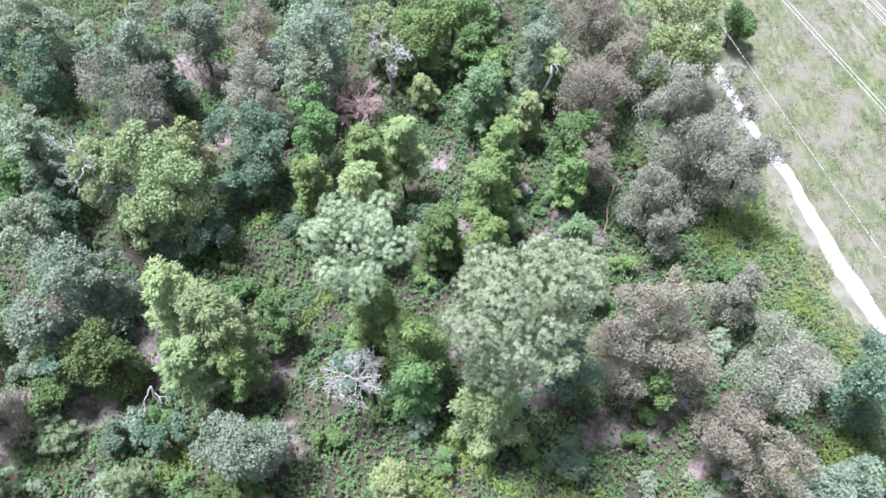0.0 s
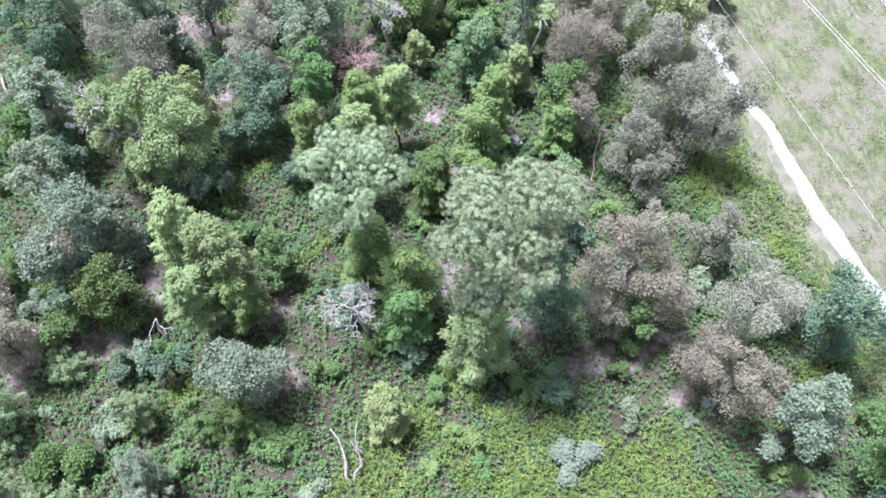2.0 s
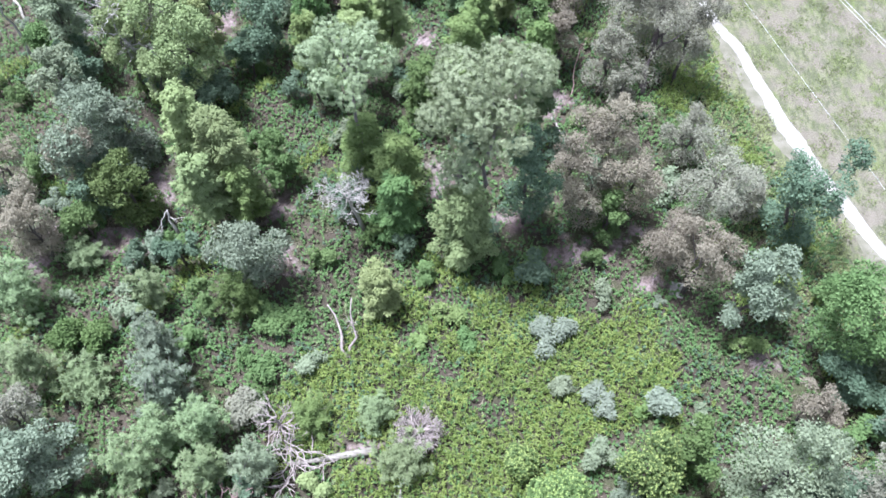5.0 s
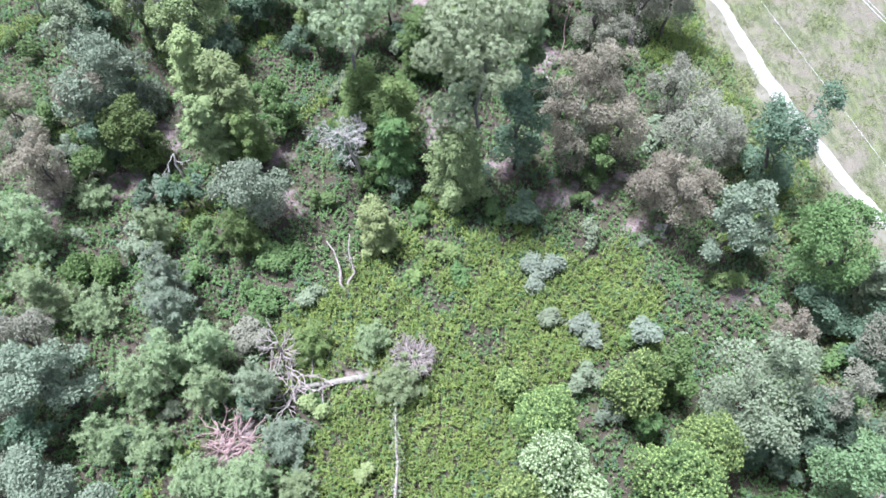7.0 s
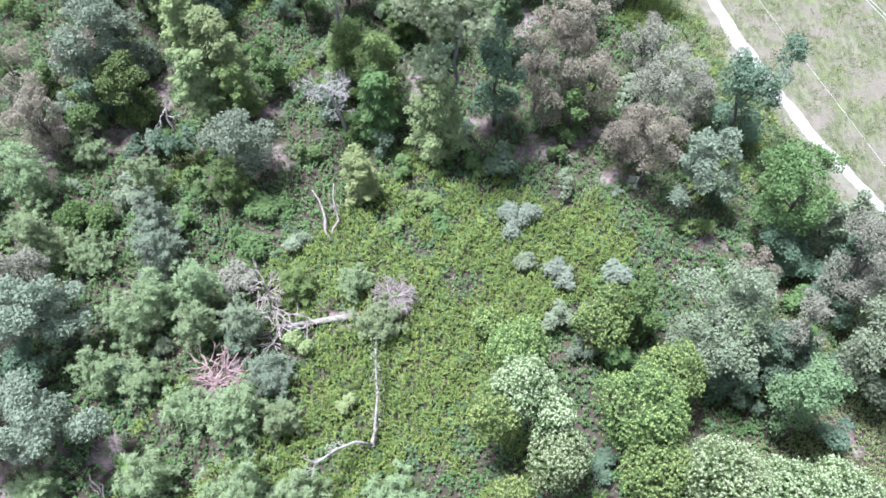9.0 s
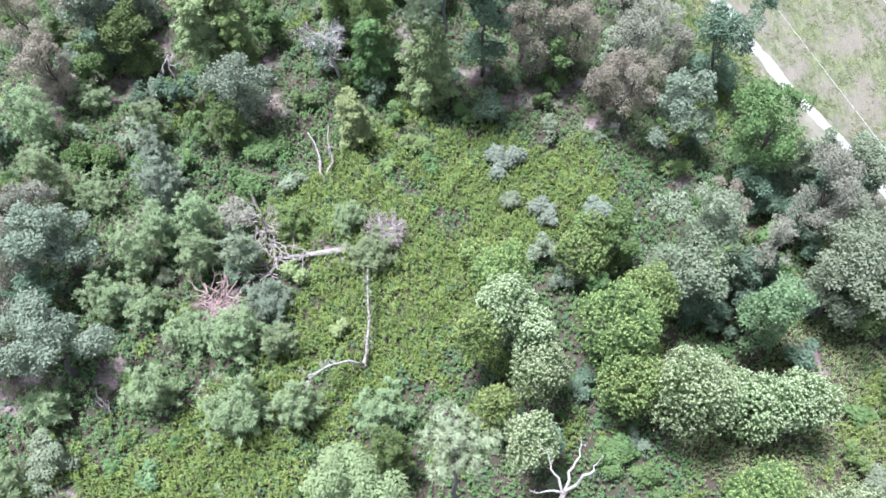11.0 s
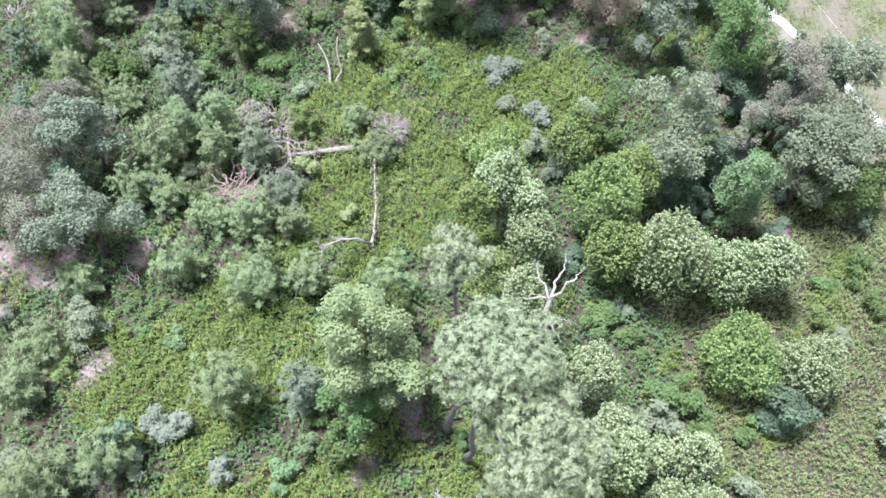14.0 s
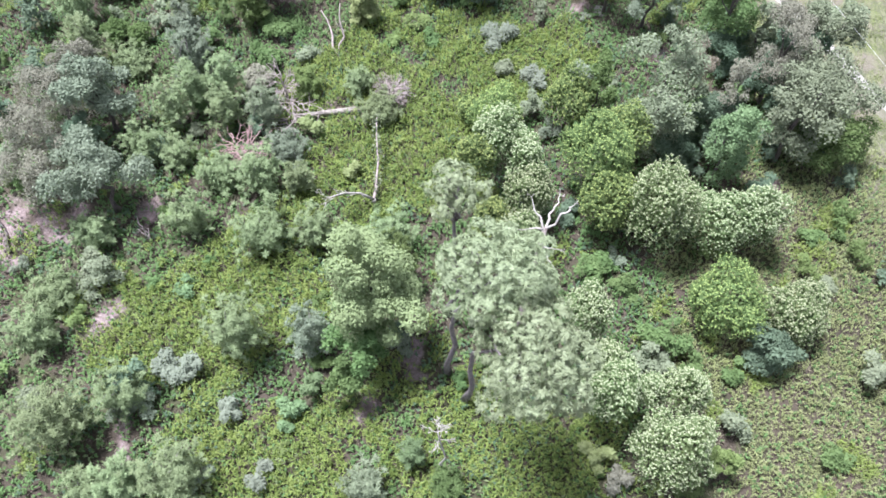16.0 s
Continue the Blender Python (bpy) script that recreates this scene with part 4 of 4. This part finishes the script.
def leaning_trunk():
    t = thing("fallen_dead_trunk", -1.0, -8.8, 0, "bleached dead trunk lying bent and broken over the undergrowth", "dead trunk")
    a = np.array([(0.1, 6.0, 2.9), (0.15, 4.2, 2.2), (0.2, 2.0, 1.3), (0.05, 0.3, 0.9), (0, 0, 0.7)])
    a = np.concatenate([bent(a[i], a[i + 1], 4, 0.05)[:3] for i in range(4)] + [a[4:]])
    part("trunk", mesh_of("trunk", *merged([tube(a, np.linspace(0.035, 0.13, 13) * rng.uniform(0.85, 1.2, 13), 8)]), [DEADGREY], smooth=True), t)
    k = 260
    s = a[rng.integers(0, 9, k)] + rng.normal(size=(k, 3)) * [0.16, 0.3, 0.14]
    size = rng.uniform(0.14, 0.26, k)
    v, f = cards(s, balls(k, 0.8), balls(k), size, size * 0.55)
    part("vine", mesh_of("vine", v, f, [SAGE]), t, "green vine over the dead wood")
    b = np.array([(0, 0, 0.75), (-0.9, -0.1, 1.7), (-1.9, -0.9, 2.9), (-2.9, -2.0, 3.9)])
    part("limb", mesh_of("limb", *merged([tube(b, [0.11, 0.09, 0.07, 0.04], 7)]), [DEAD], smooth=True), t)
    for k in range(9):
        s = b[1] + (b[3] - b[1]) * rng.random()
        out = []
        twigs(s, unit((balls(1)[0] + [-0.8, -0.4, 0])[None])[0], 0.55, 0.03, 2, out, 0.7)
        part("branch", mesh_of("branch", *merged(out), [DEAD]), t)
    root = [tube(bent((0, 0, 0.8), (0, 0, -0.2), 4), [0.15, 0.17, 0.2, 0.26], 8)]
    part("stump", mesh_of("stump", *merged(root), [DEAD], smooth=True), t)


leaning_trunk()


def snag():
    t = thing("dead_snag", -4.7, 6.3, 0, "two thin dead stems rising from one stump", "dead tree")
    for b, r in (((0.15, 3.2, 2.8), 0.09), ((-1.5, 3.0, 2.2), 0.1)):
        part("stem", mesh_of("stem", *merged([tube(bent((0, 0, -0.2), b, 6, 0.04), np.linspace(r * 1.3, r * 0.4, 6), 7)]), [DEADGREY], smooth=True), t)
    for k in range(4):
        out = []
        twigs(np.array([0.1, 2.0, 1.6]), balls(1, 0.4)[0], 0.5, 0.025, 2, out)
        part("branch", mesh_of("branch", *merged(out), [DEADGREY]), t)


snag()


def bare_stem(x, y, top, r, mat, label, bough=2):
    t = thing("bare_snag", x, y, 0, label, "dead trunk")
    pts = bent((0, 0, -0.2), top, 7, 0.03)
    part("trunk", mesh_of("trunk", *merged([tube(pts, np.linspace(r, r * 0.45, 7), 8)]), [mat], smooth=True), t)
    for k in range(bough):
        out = []
        twigs(pts[-1 - k % 2], balls(1, 0.8)[0], 0.9 if bough < 4 else 0.4, 0.04 if bough < 4 else 0.022, 2 if bough < 4 else 3, out)
        part("branch", mesh_of("branch", *merged(out), [mat]), t)


bare_stem(7.4, 39.9, (0.5, 0.1, 6.0), 0.15, DEAD, "pale forked dead trunk standing among the trees")
bare_stem(-17.6, 15.6, (-0.3, 0.6, 2.9), 0.14, DEAD, "short bleached dead stub overgrown with vines")
bare_stem(11.6, 29.0, (0.6, 2.6, 3.0), 0.06, DEADPINK, "thin reddish dead stem leaning in the shade")
bare_stem(-33.0, 33.0, (-0.5, 0.4, 7.0), 0.13, DEAD, "pale curved trunk of a thin-crowned tree")

bare_stem(4.26, -28.49, (-0.35, 0.4, 7.0), 0.075, DEAD, "slender bleached dead sapling with a twiggy top", 9)


def fallen_log():
    t = thing("fallen_log", -4.3, -0.1, 0, "weathered grey fallen log lying in the clearing", "log")
    pts = np.array([(-3.4, -0.75, 0.75), (-2.2, -0.5, 0.62), (-1.0, -0.25, 0.5), (0.3, 0.02, 0.38), (1.6, 0.25, 0.26)])
    v, f = merged([tube(pts, [0.1, 0.15, 0.2, 0.24, 0.28], 12)])
    part("trunk", mesh_of("trunk", v, f, [LOGBARK], smooth=True), t)
    for k in range(3):
        out = []
        twigs(pts[k % 2] + [0, 0, 0.1], balls(1, 0.5)[0], 0.5, 0.04, 1, out)
        part("branch_stub", mesh_of("branch_stub", *merged(out), [LOGBARK]), t)


fallen_log()
dead_tree(0.0, 1.0, 1.6, 1.5, DEADGREY, "low grey heap-like bush of fine leafless twigs", (0, 0), 34, 4, "dead_bush")


def brush_heap(x, y, r, n, mat, label, high=1.0):
    t = thing("brush_heap", x, y, 0, label, "dead branches")
    for k in range(n):
        a = rng.uniform(0, 2 * np.pi)
        out = []
        s = np.array([rng.normal() * r * 0.3, rng.normal() * r * 0.3, rng.uniform(0.15, high)])
        twigs(s, unit(np.array([[np.cos(a), np.sin(a), rng.uniform(-0.05, 0.35)]]))[0], r * 0.42, 0.045, 1, out, 0.5)
        part("branch", mesh_of("branch", *merged(out), [mat]), t)


brush_heap(-11.3, -4.4, 2.3, 54, DEADPINK, "heap of reddish dead branches from a fallen tree", 1.6)
brush_heap(-7.6, -0.5, 2.4, 34, DEADGREY, "grey dead branches of a fallen tree top", 1.5)
brush_heap(-17.6, -11.5, 1.3, 5, DEADGREY, "a few bleached sticks lying on bare soil")


def dark_log(x, y, x1, y1, r, mat, label):
    t = thing("fallen_branch", x, y, 0, label, "log")
    part("trunk", mesh_of("trunk", *merged([tube(bent((0, 0, r * 0.7), (x1 - x, y1 - y, r * 0.8), 6, 0.03), np.linspace(r, r * 0.5, 6), 8)]), [mat], smooth=True), t)


dark_log(-27.0, -13.0, -29.0, -9.5, 0.16, BARK, "dark fallen branch lying on bare pinkish soil")
dark_log(10.0, 27.0, 11.6, 23.4, 0.12, DEADGREY, "grey fallen trunk lying in the shade")
dark_log(-38.0, 42.0, -35.0, 37.5, 0.2, LOGBARK, "long grey fallen trunk on the forest floor")

# a concrete slab in the leaf litter
bm = bmesh.new()
bmesh.ops.create_cube(bm, size=1.0, matrix=pose(0, 0, 0.06) @ Matrix.Diagonal((0.95, 1.15, 0.16, 1)))
bmesh.ops.bevel(bm, geom=bm.edges[:], offset=0.025, segments=2, affect="EDGES")
me = bpy.data.meshes.new("concrete_slab")
bm.to_mesh(me)
bm.free()
me.materials.append(SLAB)
slab = tagged(new("concrete_slab", me), "weathered pale concrete slab lying in the leaf litter", "slab")
slab.matrix_world = pose(17.8, 11.6, 0.0, 3, -4, -14)
slab2 = tagged(copy_thing(slab, pose(6.1, 33.0, 0.0, -4, 3, 30)), "pale block of concrete lying in deep shade", "slab")


# ---- the power line over the field ----
def wire(a, b, sag=0.6, r=0.014):
    t = np.linspace(0, 1, 25)[:, None]
    p = np.asarray(a, float) + (np.asarray(b, float) - np.asarray(a, float)) * t - np.array([0, 0, 1]) * sag * 4 * t * (1 - t)
    ob = new("power_cable", mesh_of("power_cable", *merged([tube(p, np.full(25, r), 6)]), [CABLE], smooth=True))
    return tagged(ob, "thin bare power cable strung high over the field", "cable", "power cables", "structure")


wire((7.4, 80, 8.0), (47.6, -40, 8.0), 0.0, 0.009)
for dx in (0.0, 0.34):
    wire((10.0 + dx, 80, 8.0), (61.5 + dx, -40, 8.0), 0.0, 0.015)
for dx in (0.0, 0.25, 0.75, 1.05):
    wire((16.4 + dx, 80, 8.0), (66.2 + dx, -40, 8.0), 0.0, 0.015)



# ---- undergrowth ----
def lush(x, y):
    """How thick the undergrowth is."""
    d = 0.85 + 0.25 * hush(x, y, 0.24, 1.0) + 0.2 * hush(x, y, 0.7, 4.0) + 0.5 * clearing(x, y)
    return np.clip(np.maximum(d, shady(x, y)), 0.35, 1) * (1 - 0.8 * np.clip(1.3 * bareness(x, y), 0, 1))


def side_of(x, y):
    """Metres past the edge of the wood, towards the field."""
    return x + 0.36 * y - 34.5


def scatter(n, box, choose):
    x, y = rng.uniform(box[0], box[1], n), rng.uniform(box[2], box[3], n)
    ok = choose(x, y)
    return x[ok], y[ok]


def mounds(x, y):
    """How high the plants heap up over the soil."""
    return np.clip(0.2 + 0.26 * hush(x, y, 1.3, 2.0) + 0.13 * hush(x, y, 3.1, 5.0), 0, 0.7)


def shoots(name, x, y, per, mat, label, tall=(0.25, 0.8), leaf=(0.2, 0.36), slim=0.5, lift=1.1, heap=1.0):
    """Low plants, each a star of leaves on an upright shoot, as one object."""
    k = len(x)
    h = rng.uniform(*tall, k) + heap * mounds(x, y)
    base = np.stack([x, y, ground_z(x, y)], 1)
    way = unit(np.stack([rng.normal(size=k) * 0.25, rng.normal(size=k) * 0.25, np.ones(k)], 1))
    q, w = np.repeat(base, per, 0), np.repeat(way, per, 0)
    hh = np.repeat(h, per) * np.tile(np.linspace(0.5, 1.0, per), k)
    ang = np.tile(np.arange(per) * 2.4, k) + np.repeat(rng.uniform(0, 6.3, k), per) + rng.normal(size=k * per) * 0.3
    flat = np.stack([np.cos(ang), np.sin(ang), np.zeros(k * per)], 1)
    along = unit(flat + w * rng.uniform(0.0, lift, k * per)[:, None])
    nor = unit(w - along * (w * along).sum(1, keepdims=True) + balls(k * per) * 0.25)
    size = rng.uniform(*leaf, k * per)
    v, f = slips(q + w * hh[:, None], nor, along, size, size * rng.uniform(slim * 0.75, slim * 1.25, k * per))
    return tagged(new(name, mesh_of(name, v, f, [mat])), label, "undergrowth", kind="stuff")


def blades(name, x, y, per, mat, label, tall=(0.08, 0.25)):
    """Tufts of grass, as one object."""
    k = len(x)
    q = np.repeat(np.stack([x, y, ground_z(x, y)], 1), per, 0) + rng.normal(size=(k * per, 3)) * [0.16, 0.16, 0]
    a = unit(balls(k * per) * [1.1, 1.1, 0] + [0, 0, 0.8])
    side = unit(np.cross(a, balls(k * per))) * 0.03
    v = np.stack([q - side, q + side, q + a * rng.uniform(*tall, k * per)[:, None]], 1).reshape(-1, 3)
    return tagged(new(name, mesh_of(name, v, np.arange(len(v)).reshape(-1, 3), [mat])), label, "grass", kind="stuff")


ZONE = (-41, 43, -34, 58)


def inwood(x, y):
    return (side_of(x, y) < 1.0 + hush(x, y, 0.5, 3)) & (np.abs(x - 2) < 29 + 0.28 * (y + 34))


def clearing(x, y):
    """1 where the wood stands open."""
    a = np.clip(1.4 - np.hypot((x - 0.5) / 9, (y + 2) / 12), 0, 1)
    b = np.clip(1.4 - np.hypot((x + 12) / 8, (y + 17) / 7), 0, 1)
    c = np.clip(1.4 - np.hypot((x - 9) / 9, (y - 6) / 5), 0, 1)
    e = np.clip(1.4 - np.hypot((x - 25 + 0.3 * (y - 20)) / 3.5, (y - 20) / 16), 0, 1)
    f = np.clip(1.4 - np.hypot((x - 1) / 17, (y + 28) / 6), 0, 1)
    return np.maximum(np.maximum(np.maximum(a, 0.35 * e), 0.8 * f), np.maximum(b, c))


def ferny(x, y):
    """The ragged reach of the ferns."""
    return 0.9 * hush(x, y, 0.33, 7.0) + 0.55 * hush(x, y, 1.1, 3.0) + 2.4 * clearing(x, y) > 1.05


def verge(x, y):
    """The weedy strip between the clump and the field."""
    return (x > 18 + 0.25 * np.maximum(y + 22, 0)) & (y < -5)


# bright ferns and weeds skip the shady hollows, dark vines deepen the shade there
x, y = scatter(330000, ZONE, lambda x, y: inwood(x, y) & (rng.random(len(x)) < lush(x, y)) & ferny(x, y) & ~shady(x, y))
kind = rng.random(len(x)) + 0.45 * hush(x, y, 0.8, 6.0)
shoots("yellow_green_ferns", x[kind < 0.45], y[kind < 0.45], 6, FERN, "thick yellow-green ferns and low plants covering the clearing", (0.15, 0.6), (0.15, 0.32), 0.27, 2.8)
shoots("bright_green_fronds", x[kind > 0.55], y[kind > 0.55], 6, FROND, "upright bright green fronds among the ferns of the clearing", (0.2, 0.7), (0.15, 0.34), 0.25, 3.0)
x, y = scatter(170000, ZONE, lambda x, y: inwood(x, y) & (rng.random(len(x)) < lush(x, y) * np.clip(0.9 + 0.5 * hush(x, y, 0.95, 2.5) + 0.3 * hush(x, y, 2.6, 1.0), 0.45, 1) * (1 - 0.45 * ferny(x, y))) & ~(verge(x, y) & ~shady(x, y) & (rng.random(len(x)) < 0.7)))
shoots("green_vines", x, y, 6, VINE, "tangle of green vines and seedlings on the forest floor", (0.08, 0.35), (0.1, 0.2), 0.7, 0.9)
x, y = scatter(46000, ZONE, lambda x, y: inwood(x, y) & (rng.random(len(x)) < lush(x, y) * np.clip(0.45 + 0.9 * hush(x, y, 1.2, 6.5), 0.0, 1)) & (hush(x, y, 0.29, 9.0) - 0.8 * clearing(x, y) > -0.35) & ~verge(x, y))
shoots("blue_green_herbs", x, y, 7, HERB, "patches of dark bluish green herbs between the trees", (0.15, 0.55), (0.12, 0.23), 0.65)
x, y = scatter(74000, (16, 46, -34, 42), lambda x, y: ((np.hypot((x - 30) / 11, (y + 18) / 18) < 1 + 0.15 * hush(x, y, 0.6, 1)) | ((np.abs(side_of(x, y) + 1.5) < 3.2 + hush(x, y, 0.8, 2)) & (y > -5))) & (rng.random(len(x)) < 1.1 - bareness(x, y)) & ~shady(x, y))
shoots("meadow_plants", x, y, 6, MEADOW, "pale yellowish green weeds at the edge of the field", (0.1, 0.4), (0.1, 0.24), 0.3, 2.6, 0.7)
x, y = scatter(40000, ZONE, lambda x, y: inwood(x, y) & (rng.random(len(x)) < lush(x, y)) & (hush(x, y, 0.6, 8.0) > 0.1) & ~shady(x, y))
shoots("olive_weeds", x, y, 6, MOSSY, "low pale olive weeds between the trees", (0.1, 0.45), (0.1, 0.22), 0.4, 1.6)
x, y = scatter(16000, ZONE, inwood)
blades("dry_litter", x, y, 5, STRAW, "dry grass and leaf litter scattered over the soil", (0.15, 0.5))
x, y = scatter(60000, (14, 62, -30, 66), lambda x, y: (side_of(x, y) > -2.5) & (rng.random(len(x)) < np.clip(0.3 + 0.6 * hush(x, y, 0.9, 2.0), 0.02, 1)) & (np.abs(np.interp(y, [-26, -6, 6, 11.5, 15.6, 20, 25, 29.5, 34, 38.4, 46, 54, 72], [52, 43, 37.5, 34.9, 32.7, 31, 28.8, 27.7, 26.6, 24.8, 22.7, 21, 18]) - x) > 0.7))
blades("field_grass", x, y, 6, GRASS, "sparse mown field grass with dry patches", (0.1, 0.3))


# ---- bushes of the understorey: six kinds, repeated ----
def understorey(look, n, low, high, where):
    """Copies of one bush, scattered where the wood is thick."""
    first = shrub(0, 0, 1.1, 1.15, look, 0.7)
    tagged(first, f"{WORDS[look]} bush of the understorey between the trees", "bush", "understorey bushes")
    first.name = "understorey_bush"
    x, y = scatter(n, ZONE, lambda x, y: (side_of(x, y) < -2) & (bareness(x, y) < 0.3) & where(x, y))
    for k in range(len(x)):
        s = rng.uniform(low, high)
        at = pose(x[k], y[k], float(ground_z(x[k], y[k])), 0, 0, rng.uniform(0, 360)) @ Matrix.Diagonal((s, s, s * rng.uniform(0.8, 1.3), 1))
        if k:
            copy_thing(first, at)
        else:
            home = at
    first.matrix_basis = home


def woods(x, y):
    return clearing(x, y) < 0.45


understorey(LEAF, 90, 0.5, 1.25, woods)
understorey(TEAL, 70, 0.6, 1.4, woods)
understorey(SAGE, 60, 0.5, 1.2, woods)
understorey(LIME, 52, 0.4, 1.0, lambda x, y: clearing(x, y) < 0.8)
understorey(OLIVE, 52, 0.5, 1.1, woods)
understorey(LIME, 120, 0.25, 0.55, lambda x, y: clearing(x, y) > 0.75)
understorey(LEAF, 120, 0.25, 0.6, lambda x, y: clearing(x, y) > 0.75)
understorey(BLUE, 36, 0.4, 0.9, lambda x, y: x < 20)
